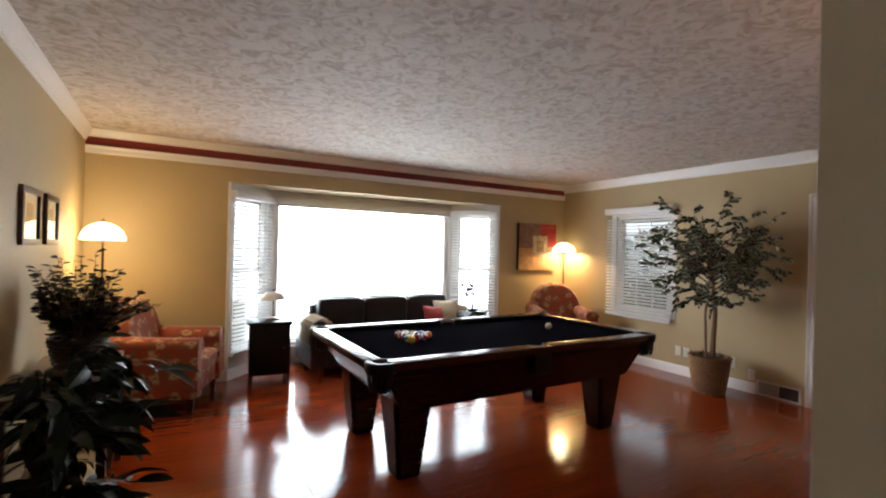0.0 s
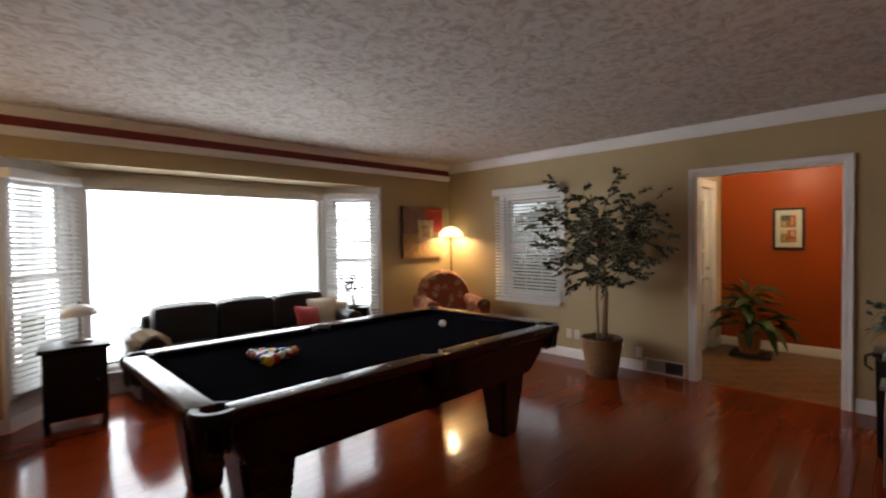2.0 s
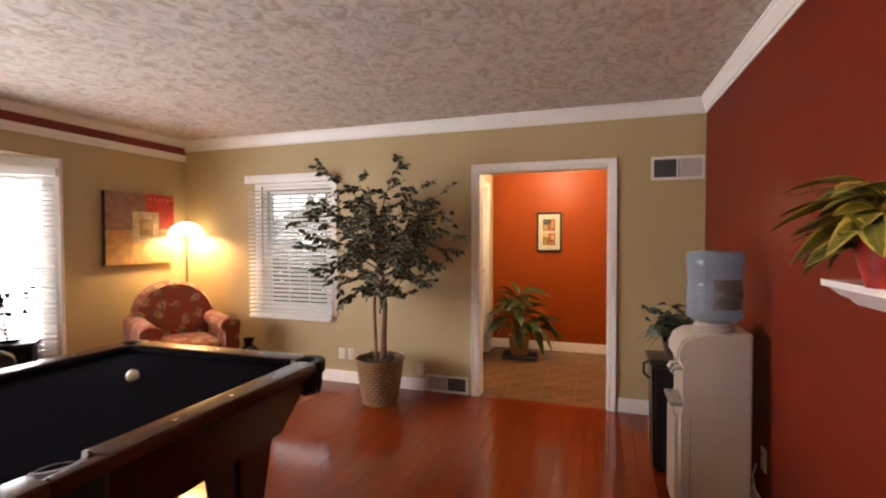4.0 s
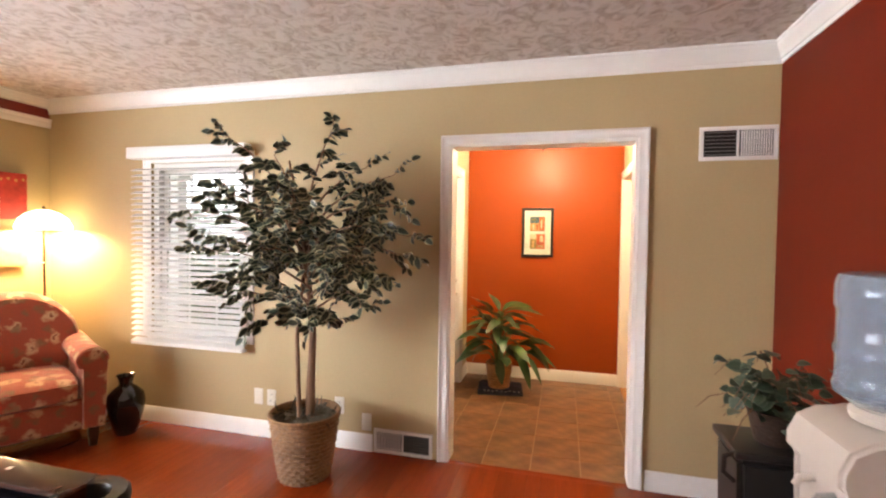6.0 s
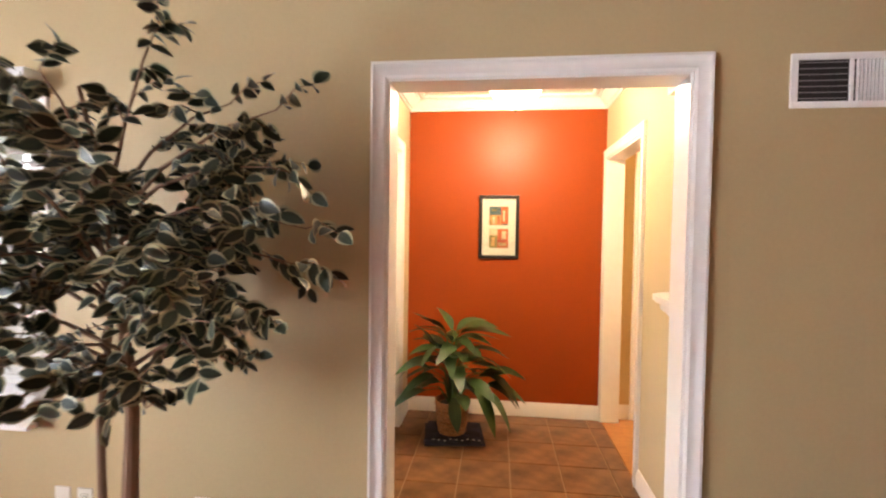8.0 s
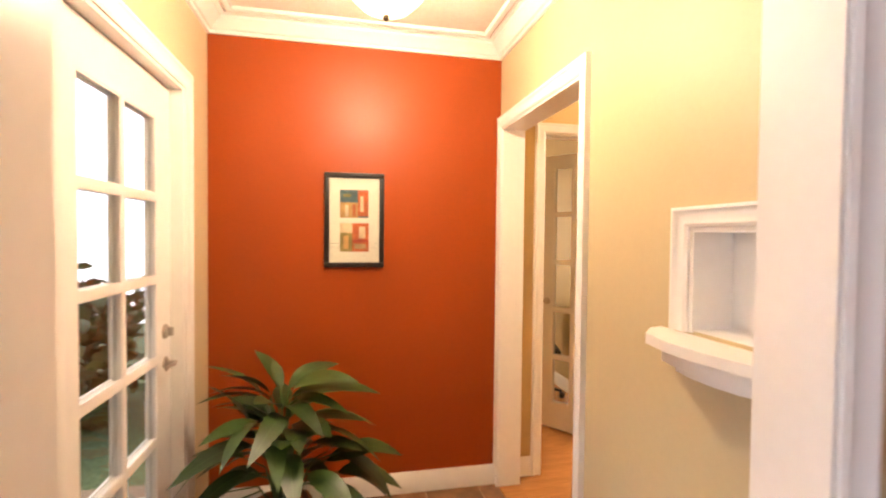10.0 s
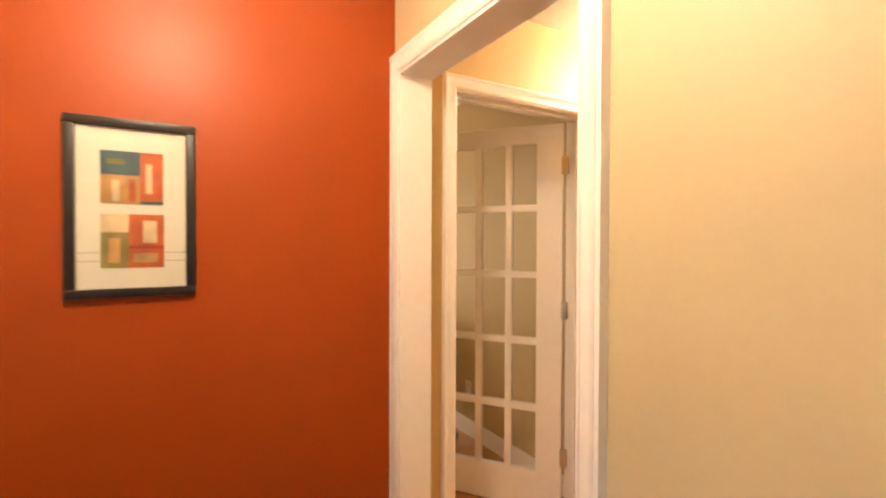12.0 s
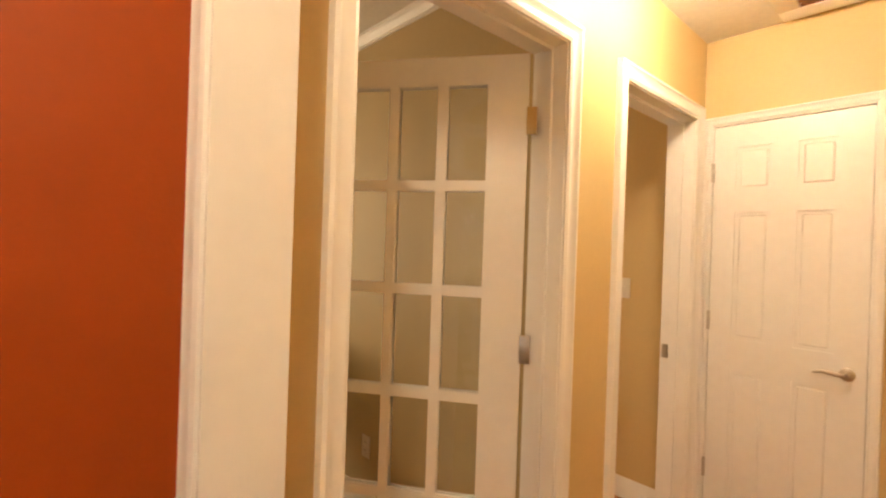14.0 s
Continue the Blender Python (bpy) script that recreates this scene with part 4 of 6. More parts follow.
for sx in (-1, 1):
    for sy in (-1, 1):
        pocket(sx * (HL - 0.092), sy * (HWD - 0.092), math.degrees(math.atan2(sy, sx)), True)
M_LINER = mat("grey_pocket_liner", (0.30, 0.30, 0.31), 0.45, grain=0.1)
for sy in (-1, 1):
    y0, y1 = sorted((sy * (HWD - 0.046), sy * HWD))
    part("pocket_bridge", boxed(-0.0745, 0.0745, y0, y1, 0.757, RAIL - 0.001, bevel=0.01, seg=3), M_RAIL, table, "wooden bridge behind the side pocket")
    cup = part("pocket", lathe([(0.058, 0.0), (0.066, 0.0), (0.062, -0.07), (0.04, -0.13), (0, -0.14), (0, -0.13), (0.036, -0.12), (0.056, -0.065)], 20), M_LEATHER, table, "black leather drop pocket")
    cup.matrix_local = pose(0, sy * (HWD - 0.118), 0.778, 0, 0, 90 * sy)
    part("pocket_iron", sweep([(0.0, -0.03), (0.008, -0.03), (0.008, 0.0), (0.0, 0.0)],
                              [(0.068 * math.cos(a), 0.068 * math.sin(a), RAIL - 0.777) for a in (radians(d) for d in range(80, -81, -16))], (0, 0, 1)), M_LINER, cup, "grey curved pocket liner")
    part("pocket_plate", boxed(-0.075, 0.075, *sorted((sy * 0.665, sy * (HWD - 0.008))), 0.62, 0.757, bevel=0.01), M_LEATHER, table, "black leather pocket shield")


def ball_mat(name, colour, stripe):
    m = mat(name, colour, 0.06, grain=0.0, coat=0.5)
    nt, b = nodes_of(m)
    tc = nt.nodes.new("ShaderNodeTexCoord")
    sep = nt.nodes.new("ShaderNodeSeparateXYZ")
    nt.links.new(tc.outputs["Object"], sep.inputs["Vector"])
    ab = nt.nodes.new("ShaderNodeMath")
    ab.operation = "ABSOLUTE"
    nt.links.new(sep.outputs["Z"], ab.inputs[0])
    gt = nt.nodes.new("ShaderNodeMath")
    gt.operation = "GREATER_THAN"
    gt.inputs[1].default_value = 0.014 if stripe else 0.2
    nt.links.new(ab.outputs[0], gt.inputs[0])
    mix = nt.nodes.new("ShaderNodeMixRGB")
    mix.inputs["Color1"].default_value, mix.inputs["Color2"].default_value = (*colour, 1), (0.72, 0.66, 0.52, 1)
    nt.links.new(gt.outputs[0], mix.inputs["Fac"])
    nt.links.new(mix.outputs["Color"], b.inputs["Base Color"])
    return m


BALLS = [((0.75, 0.42, 0.03), "yellow"), ((0.02, 0.04, 0.25), "blue"), ((0.55, 0.03, 0.02), "red"), ((0.10, 0.03, 0.16), "purple"),
         ((0.70, 0.17, 0.02), "orange"), ((0.02, 0.14, 0.05), "green"), ((0.2, 0.03, 0.02), "maroon")]
R = 0.0286


def ball(name, x, y, colour, stripe, label):
    bm = bmesh.new()
    bmesh.ops.create_uvsphere(bm, u_segments=24, v_segments=14, radius=R)
    ob = mesh_ob(name, bm, ball_mat(name + "_resin", colour, stripe))
    ob.matrix_world = pose(x, y, 0.775 + R, rng.uniform(0, 180), rng.uniform(0, 180), rng.uniform(0, 180))
    return tagged(ob, label, "pool ball", "racked pool balls" if name == "pool_ball" else "")


order = [4, 9, 1, 10, 14, 7, 2, 8, 5, 11, 0, 12, 3, 13, 6]
k = 0
for row in range(5):
    for i in range(row + 1):
        n = order[k]
        k += 1
        x, y = 2.285 - row * R * 1.75, 3.455 + (i - row / 2) * R * 2.02
        if n == 14:
            ball("pool_ball", x, y, (0.012, 0.012, 0.012), False, "glossy solid black pool ball on black cloth")
        else:
            c, word = BALLS[n % 7]
            ball("pool_ball", x, y, c, n >= 7, "glossy %s %s pool ball on black cloth" % ("striped" if n >= 7 else "solid", word))
ball("cue_ball", 3.50, 3.42, (0.74, 0.68, 0.56), False, "glossy ivory cue ball on black cloth")

# ---- armchairs ----


def cushion(x0, x1, y0, y1, z0, z1, puff=0.03, bevel=0.03):
    bm = boxed(x0, x1, y0, y1, z0, z1)
    bmesh.ops.subdivide_edges(bm, edges=bm.edges[:], cuts=5, use_grid_fill=True)
    cx, cy, cz = (x0 + x1) / 2, (y0 + y1) / 2, (z0 + z1) / 2
    hx, hy, hz = (x1 - x0) / 2, (y1 - y0) / 2, (z1 - z0) / 2
    for v in bm.verts:
        a, b, c = (v.co.x - cx) / hx, (v.co.y - cy) / hy, (v.co.z - cz) / hz
        L = (abs(a) ** 9 + abs(b) ** 9 + abs(c) ** 9) ** (1 / 9)
        k = 1 / max(L, 1) if L > 1 else 1
        bulge = 1 + puff / max(hz, 0.05) * (1 - a * a) * (1 - b * b)
        v.co = Vector((cx + a * k * hx, cy + b * k * hy, cz + c * k * hz * bulge))
    return bm


def armchair(m, label):
    """Faces local +x. Rolled arms, a rounded back, a loose seat cushion and short dark legs."""
    c = thing("armchair", m, label, "armchair", "floral armchairs")
    part("base", boxed(-0.34, 0.33, -0.34, 0.34, 0.13, 0.32, bevel=0.025, seg=3), M_FLORAL, c)
    part("seat_cushion", cushion(-0.26, 0.37, -0.235, 0.235, 0.31, 0.45, 0.025), M_FLORAL, c)
    bm = bmesh.new()
    out = [(-0.31, 0.30)] + [(-0.31 * math.cos(a), 0.62 + 0.33 * math.sin(a)) for a in (math.pi * i / 14 for i in range(15))] + [(0.29, 0.30)]
    lay = [(0.0, 0.94), (0.025, 1.0), (0.14, 1.0), (0.19, 0.95), (0.21, 0.82), (0.225, 0.5)]
    rings = []
    for d, s in lay:
        rings.append([bm.verts.new((-0.36 + d + (0.05 - 0.14 * (z - 0.3)) - (0.05 * (1 - abs(y) / 0.29) if d < 0.1 else 0), y * s, 0.3 + (z - 0.3) * s)) for y, z in out])
    for a, b in zip(rings, rings[1:]):
        for i in range(len(out)):
            j = (i + 1) % len(out)
            bm.faces.new((a[i], a[j], b[j], b[i]))
    bm.faces.new(rings[0])
    bm.faces.new(rings[-1])
    part("backrest", bm, M_FLORAL, c)
    for s in (-1, 1):
        prof = [(0.0, 0.13), (0.0, 0.52)] + [(0.045 - 0.075 * math.cos(a), 0.565 + 0.072 * math.sin(a)) for a in (math.pi * (i / 10 * 1.25 - 0.2) for i in range(11))] + [(0.105, 0.13)]
        bm = bmesh.new()
        rr = []
        for x, k in ((-0.33, 1.0), (0.1, 1.0), (0.345, 1.0), (0.365, 0.96)):
            rr.append([bm.verts.new((x, s * (0.24 + 0.05 + (y - 0.05) * k), 0.35 + (z - 0.35) * k + (0.02 if x < -0.2 else 0))) for y, z in prof])
        for a, b in zip(rr, rr[1:]):
            for i in range(len(prof)):
                j = (i + 1) % len(prof)
                bm.faces.new((a[i], a[j], b[j], b[i]))
        bm.faces.new(rr[0])
        bm.faces.new(rr[-1])
        arm = part("arm", bm, M_FLORAL, c)
        part("arm_piping", tube([(0.366, s * (0.24 + y), z) for y, z in prof[1:-1]], 0.005, 6), M_FLORAL, arm)
        for x in (-0.29, 0.30):
            leg = part("leg", frustum(0.018, 0.018, 0, 0.028, 0.028, 0.135, 0.004), M_DARKWOOD, c, "short dark wooden leg")
            leg.location = (x, s * 0.295, 0)
    return c


chair = armchair(pose(0.54, 5.26, 0, 0, 0, -20), "coral floral armchair beside the bay window")
chair.scale = (1.05, 1.07, 1.02)
chair_b = copy_thing(chair, pose(5.39, 5.20, 0, 0, 0, -118))
chair_b.scale = (1.06, 1.17, 1.07)
tagged(chair_b, "coral floral armchair in the corner by a lamp")

# ---- sofa ----
sofa = thing("sofa", pose(3.05, 5.86, 0), "black leather three-seat sofa in the bay", "sofa")
part("base", boxed(-1.02, 1.02, -0.36, 0.36, 0.08, 0.30, bevel=0.03, seg=3), M_SOFA, sofa)
for i in (-1, 0, 1):
    part("seat_cushion", cushion(i * 0.615 - 0.305, i * 0.615 + 0.305, -0.38, 0.16, 0.29, 0.46, 0.03), M_SOFA, sofa)
    part("back_cushion", cushion(i * 0.615 - 0.305, i * 0.615 + 0.305, 0.12, 0.36, 0.44, 0.83, 0.02), M_SOFA, sofa)
part("back_frame", boxed(-0.98, 0.98, 0.26, 0.40, 0.2, 0.74, bevel=0.05, seg=4), M_SOFA, sofa)
for s in (-1, 1):
    bm = boxed(*sorted((s * 0.93, s * 1.13)), -0.37, 0.38, 0.08, 0.52, bevel=0.03, seg=3)
    bm2 = tube([(s * 1.03, -0.40, 0.52), (s * 1.03, -0.38, 0.52), (s * 1.03, 0.0, 0.53), (s * 1.03, 0.38, 0.55)], [0.085, 0.105, 0.108, 0.1], 18, bm)
    part("arm", bm2, M_SOFA, sofa)
for x in (-1.0, 1.0):
    for y in (-0.32, 0.32):
        part("foot", lathe([(0.02, 0), (0.03, 0.02), (0.032, 0.085), (0, 0.085)], 12, m=pose(x, y, 0)), M_DARKWOOD, sofa)
throw_bm = bmesh.new()
rows = []
for i in range(22):
    a = -2.1 + 4.4 * i / 21
    row = []
    for j in range(13):
        y = -0.43 + 0.42 * j / 12
        if abs(a) <= math.pi / 2:
            x, z = 0.118 * math.sin(a), 0.535 + 0.118 * math.cos(a)
        else:
            x, z = 0.118 * (1 if a > 0 else -1), 0.535 - (abs(a) - math.pi / 2) * 0.36
        w = 0.014 * math.sin(j * 1.7 + i * 0.5) + 0.008 * math.sin(i * 2.3)
        row.append(throw_bm.verts.new((-1.03 + x * 1.06 + w * (1 if x > 0 else -1), y + 0.012 * math.sin(i * 0.9), z + abs(w))))
    rows.append(row)
for a, b in zip(rows, rows[1:]):
    for j in range(12):
        throw_bm.faces.new((a[j], a[j + 1], b[j + 1], b[j]))
bmesh.ops.solidify(throw_bm, geom=throw_bm.faces[:], thickness=-0.02)
throw = mesh_ob("throw_blanket", throw_bm, M_THROW)
throw.matrix_world = pose(3.05, 5.86, 0)
tagged(throw, "beige knitted throw draped over the sofa arm", "blanket")


def pillow(m, size, material, label):
    bm = bmesh.new()
    n = 10
    for s in (1, -1):
        g = [[bm.verts.new(((i / n - 0.5) * size * (1 - 0.06 * math.sin(math.pi * j / n)), (j / n - 0.5) * size * (1 - 0.06 * math.sin(math.pi * i / n)),
                            s * 0.075 * (max(0, math.sin(math.pi * i / n) * math.sin(math.pi * j / n))) ** 0.45)) for j in range(n + 1)] for i in range(n + 1)]
        for i in range(n):
            for j in range(n):
                bm.faces.new((g[i][j], g[i + 1][j], g[i + 1][j + 1], g[i][j + 1]))
    bmesh.ops.remove_doubles(bm, verts=bm.verts[:], dist=0.0006)
    ob = mesh_ob("cushion", bm, material)
    ob.matrix_world = m
    return tagged(ob, label, "cushion", "loose sofa cushions")


pillow(pose(3.86, 5.82, 0.60, 66, 0, -10), 0.36, M_PILLOW_W, "cream square cushion leaning on the sofa")
pillow(pose(3.62, 5.72, 0.55, 62, 8, 6), 0.34, M_PILLOW_R, "red square cushion leaning on the sofa")
pillow(pose(4.0, 5.84, 0.58, 70, 20, -22), 0.32, M_PILLOW_W, "cream patterned cushion against the sofa arm")

# ---- tables in the bay ----
side = thing("side_table", pose(1.50, 5.63, 0, 0, 0, -6), "black wooden side cabinet with a small lamp", "side table")
part("body", boxed(-0.205, 0.205, -0.17, 0.17, 0.09, 0.62, bevel=0.006), M_BLACKWOOD, side)
part("top", boxed(-0.23, 0.23, -0.195, 0.195, 0.622, 0.655, bevel=0.008), M_BLACKWOOD, side)
dr = part("door", boxed(-0.18, 0.18, -0.184, -0.171, 0.13, 0.60, bevel=0.005), M_BLACKWOOD, side)
part("knob", lathe([(0, 0), (0.006, 0), (0.006, 0.012), (0.012, 0.016), (0.01, 0.026), (0, 0.027)], 12, m=pose(0.14, -0.184, 0.38, 90, 0, 0)), M_BRONZE, dr)
for sx in (-1, 1):
    for sy in (-1, 1):
        lg = part("leg", frustum(0.012, 0.012, 0, 0.022, 0.022, 0.10, 0.003), M_BLACKWOOD, side)
        lg.location = (sx * 0.185, sy * 0.15, 0)
tl = thing("table_lamp", pose(1.54, 5.66, 0.655), "unlit slim table lamp with white glass shade", "lamp")
part("base", lathe([(0, 0), (0.075, 0), (0.075, 0.012), (0.06, 0.02), (0.012, 0.026), (0, 0.026)], 24), M_BRONZE, tl)
part("stem", tube([(0, 0, 0.02), (0, 0, 0.32)], 0.007), M_BRONZE, tl)
part("shade", lathe([(0.13, 0.22), (0.125, 0.25), (0.095, 0.285), (0.045, 0.305), (0.0, 0.31), (0, 0.303), (0.045, 0.298), (0.09, 0.278), (0.12, 0.246), (0.124, 0.22)], 28), M_SHADE_OFF, tl)
part("finial", lathe([(0, 0.31), (0.008, 0.312), (0.01, 0.325), (0, 0.335)], 10), M_BRONZE, tl)
end = thing("end_table", pose(4.42, 5.98, 0, 0, 0, -45), "small black end table in the bay corner", "side table")
part("top", boxed(-0.2, 0.2, -0.16, 0.16, 0.56, 0.59, bevel=0.006), M_BLACKWOOD, end)
part("apron", boxed(-0.18, 0.18, -0.14, 0.14, 0.42, 0.56), M_BLACKWOOD, end)
for sx in (-1, 1):
    for sy in (-1, 1):
        lg = part("leg", frustum(0.014, 0.014, 0, 0.02, 0.02, 0.43, 0.003), M_BLACKWOOD, end)
        lg.location = (sx * 0.16, sy * 0.12, 0)
tw = thing("twig_arrangement", pose(4.40, 5.97, 0.59), "small dish with bare twigs and dark round leaves", "plant")
part("dish", lathe([(0, 0), (0.07, 0), (0.085, 0.03), (0.078, 0.03), (0.065, 0.008), (0, 0.008)], 20), M_BLACKGLAZE, tw)
tlf = leaf_data("twig_leaf", 0.05, 0.045, 0.1, 0.1, M_EUCA, rows=4)
ms = []
for i in range(9):
    a, lean = rng.uniform(0, 6.28), rng.uniform(0.05, 0.16)
    pts = [Vector((lean * math.cos(a) * f * 1.2, lean * math.sin(a) * f * 1.2, 0.01 + 0.40 * f * rng.uniform(0.9, 1.1))) for f in (0, 0.3, 0.6, 1)]
    part("twig", tube(pts, [0.003, 0.0025, 0.002, 0.001], 5), M_BARK, tw)
    for f in (0.4, 0.55, 0.7, 0.85, 1.0):
        p = pts[1].lerp(pts[3], f)
        ms.append(aim(p, (rng.gauss(0, 1), rng.gauss(0, 1), rng.gauss(0, 0.5)), rng.uniform(0, 6), rng.uniform(0.7, 1.1)))
leaf_objects("leaf", [tlf], ms, tw)


# ---- lamps ----
def floor_lamp(x, y, zb, r, label, clear=False):
    l = thing("floor_lamp", pose(x, y, 0), label, "floor lamp", "lit floor lamps")
    part("base", lathe([(0, 0), (0.125, 0), (0.125, 0.012), (0.10, 0.025), (0.03, 0.032), (0, 0.032)], 28), M_BRONZE, l)
    part("pole", tube([(0, 0, 0.02), (0, 0, zb + 0.12)], 0.009, 10), M_BRONZE, l)
    for z in (0.4, 0.8, 1.2):
        part("collar", lathe([(0.009, z), (0.015, z + 0.004), (0.015, z + 0.014), (0.009, z + 0.02)], 12), M_BRONZE, l)
    sh = part("shade", lathe([(r, zb), (r * 0.99, zb + 0.03), (r * 0.86, zb + 0.085), (r * 0.6, zb + 0.125), (r * 0.28, zb + 0.15), (0.012, zb + 0.156), (0.012, zb + 0.15), (r * 0.27, zb + 0.143),
                              (r * 0.58, zb + 0.118), (r * 0.83, zb + 0.08), (r * 0.955, zb + 0.03), (r * 0.965, zb)], 36), M_SHADE, l, "glowing white glass mushroom shade")
    sh.visible_shadow = not clear
    part("finial", lathe([(0, zb + 0.15), (0.012, zb + 0.156), (0.014, zb + 0.168), (0.006, zb + 0.178), (0, zb + 0.19)], 12), M_BRONZE, sh)
    return l


floor_lamp(0.05, 5.18, 1.475, 0.165, "lit bronze floor lamp with glass mushroom shade beside the wall", clear=True)
floor_lamp(5.80, 5.56, 1.47, 0.175, "lit bronze floor lamp with glass mushroom shade in the corner")
fl = thing("ceiling_light", pose(7.12, 1.85, ZC), "lit frosted glass ceiling light in the foyer", "ceiling light")
part("canopy", lathe([(0, 0), (0.17, 0), (0.17, -0.02), (0.15, -0.03), (0, -0.03)], 32), M_NICKEL, fl)
part("stem", tube([(0, 0, -0.02), (0, 0, -0.31)], 0.008, 10), M_NICKEL, fl)
sh = part("shade", lathe([(0.17, -0.165), (0.165, -0.19), (0.135, -0.24), (0.09, -0.285), (0.04, -0.31), (0, -0.315), (0, -0.308), (0.038, -0.303), (0.085, -0.278), (0.129, -0.235), (0.158, -0.188), (0.162, -0.165)], 32), M_SHADE, fl, "glowing frosted glass bowl")
sh.visible_shadow = False
part("finial", lathe([(0, -0.31), (0.012, -0.315), (0.012, -0.325), (0.006, -0.333), (0, -0.337)], 12), M_BRONZE, sh)
hl_ = thing("ceiling_light", pose(7.72, -0.2, ZH), "lit frosted glass ceiling light in the hall", "ceiling light")
part("canopy", lathe([(0, 0), (0.12, 0), (0.12, -0.02), (0, -0.02)], 32), M_NICKEL, hl_)
hs_ = part("shade", lathe([(0.12, -0.02), (0.115, -0.05), (0.08, -0.09), (0.03, -0.105), (0, -0.107), (0, -0.1), (0.03, -0.099), (0.075, -0.085), (0.108, -0.05), (0.113, -0.02)], 32), M_SHADE, hl_, "glowing frosted glass bowl")
hs_.visible_shadow = False

# ---- ficus ----


def ripple_pot(name, parent, r0, r1, h, coils, material, seg=40, weave=0.004):
    """A coiled basket: r0 at the foot, r1 at the rim, with woven bulges."""
    bm = bmesh.new()
    n = coils * 4
    rings = []
    for i in range(n + 1):
        f = i / n
        r = r0 + (r1 - r0) * f ** 0.85
        k = math.sin(f * coils * math.tau)
        row = int(f * coils)
        rings.append([bm.verts.new(((r + weave * k + weave * 0.9 * math.sin(seg / 2 * a + math.pi * row)) * math.cos(a), (r + weave * k + weave * 0.9 * math.sin(seg / 2 * a + math.pi * row)) * math.sin(a), h * f)) for a in (math.tau * j / (seg * 2) for j in range(seg * 2))])
    for f, dr in ((1.0, -0.014), (0.86, -0.02)):
        rings.append([bm.verts.new(((r1 + dr) * math.cos(a), (r1 + dr) * math.sin(a), h * f)) for a in (math.tau * j / (seg * 2) for j in range(seg * 2))])
    for a, b in zip(rings, rings[1:]):
        for j in range(seg * 2):
            q = (j + 1) % (seg * 2)
            bm.faces.new((a[j], a[q], b[q], b[j]))
    bm.faces.new(rings[0])
    bm.faces.new(rings[-1])
    return part(name, bm, material, parent)


rng = random.Random(21)
ficus = thing("ficus_tree", pose(5.60, 3.165, 0), "variegated artificial ficus tree in a wicker basket", "tree")
ripple_pot("basket", ficus, 0.145, 0.205, 0.385, 15, M_WICKER, weave=0.0065)
part("basket_rim", tube([(0.205 * math.cos(a), 0.205 * math.sin(a), 0.385) for a in (math.tau * i / 40 for i in range(41))], 0.011, 8), M_WICKER, ficus)
bm = bmesh.new()
bmesh.ops.create_circle(bm, cap_ends=True, segments=40, radius=0.188)
bmesh.ops.subdivide_edges(bm, edges=bm.edges[:], cuts=3, use_grid_fill=True)
for v in bm.verts:
    v.co.z = 0.355 + 0.02 * noise.noise(v.co * 18) + 0.02 * (1 - v.co.length / 0.2)
part("moss", bm, M_SOIL, ficus, "grey dried moss")
tufts = [aim((0.16 * math.cos(a) * s, 0.16 * math.sin(a) * s, 0.375), (math.cos(a), math.sin(a), 0.2), rng.uniform(0, 6)) for a, s in ((rng.uniform(0, 6.28), rng.uniform(0.3, 1.1)) for _ in range(60))]
many_leaves("moss_tuft", leaf_data("moss_blade", 0.06, 0.012, 0.8, 0.2, M_IVY, rows=3), tufts, M_SOIL, ficus)
T1 = [(0.02, -0.02, 0.33), (0.015, -0.03, 0.6), (0.01, -0.045, 0.85), (0.0, -0.035, 1.05), (-0.02, -0.01, 1.3), (-0.02, 0.03, 1.6), (-0.03, 0.10, 1.9)]
T2 = [(-0.02, 0.025, 0.33), (-0.03, 0.03, 0.6), (-0.02, 0.045, 0.85), (0.0, 0.03, 1.1), (0.03, 0.02, 1.35), (0.0, 0.06, 1.65)]
part("trunk", tube(T1, [0.032, 0.025, 0.021, 0.018, 0.016, 0.011, 0.006], 10), M_BARK, ficus)
part("trunk", tube(T2, [0.015, 0.013, 0.012, 0.011, 0.009, 0.006], 10), M_BARK, ficus)
# limbs: y offset (north positive), height, reach towards the room, and where each springs from
BOUGHS = [(-0.22, 2.08, -0.08, 1.5), (0.50, 2.06, -0.1, 1.55), (0.14, 1.92, -0.12, 1.45), (0.52, 1.73, -0.15, 1.35), (0.68, 1.60, -0.15, 1.3), (0.62, 1.36, -0.15, 1.15), (0.44, 1.42, -0.3, 1.2),
          (-0.60, 1.79, -0.12, 1.45), (-0.70, 1.46, -0.15, 1.4), (-0.62, 1.62, -0.2, 1.45), (-0.53, 1.24, -0.2, 1.15), (-0.47, 1.06, -0.1, 1.0), (0.16, 0.94, -0.2, 0.95), (-0.25, 0.95, -0.18, 0.95),
          (0.44, 1.06, -0.12, 1.0), (0.30, 1.18, -0.3, 1.05), (-0.05, 1.10, -0.32, 1.0), (-0.36, 1.86, 0.05, 1.5), (0.02, 1.72, -0.25, 1.4), (0.26, 1.62, -0.28, 1.35),
          (-0.56, 1.50, -0.25, 1.35), (-0.64, 1.36, -0.1, 1.3), (-0.44, 1.14, -0.25, 1.1), (-0.10, 0.98, -0.25, 0.95), (-0.40, 1.34, -0.32, 1.25)]
for b in range(20):
    turn = math.tau * b / 20
    BOUGHS.append((-0.14 + 0.36 * math.cos(turn), 1.45 + 0.24 * math.sin(turn * 3.0), -0.1 + 0.27 * math.sin(turn), 1.2))
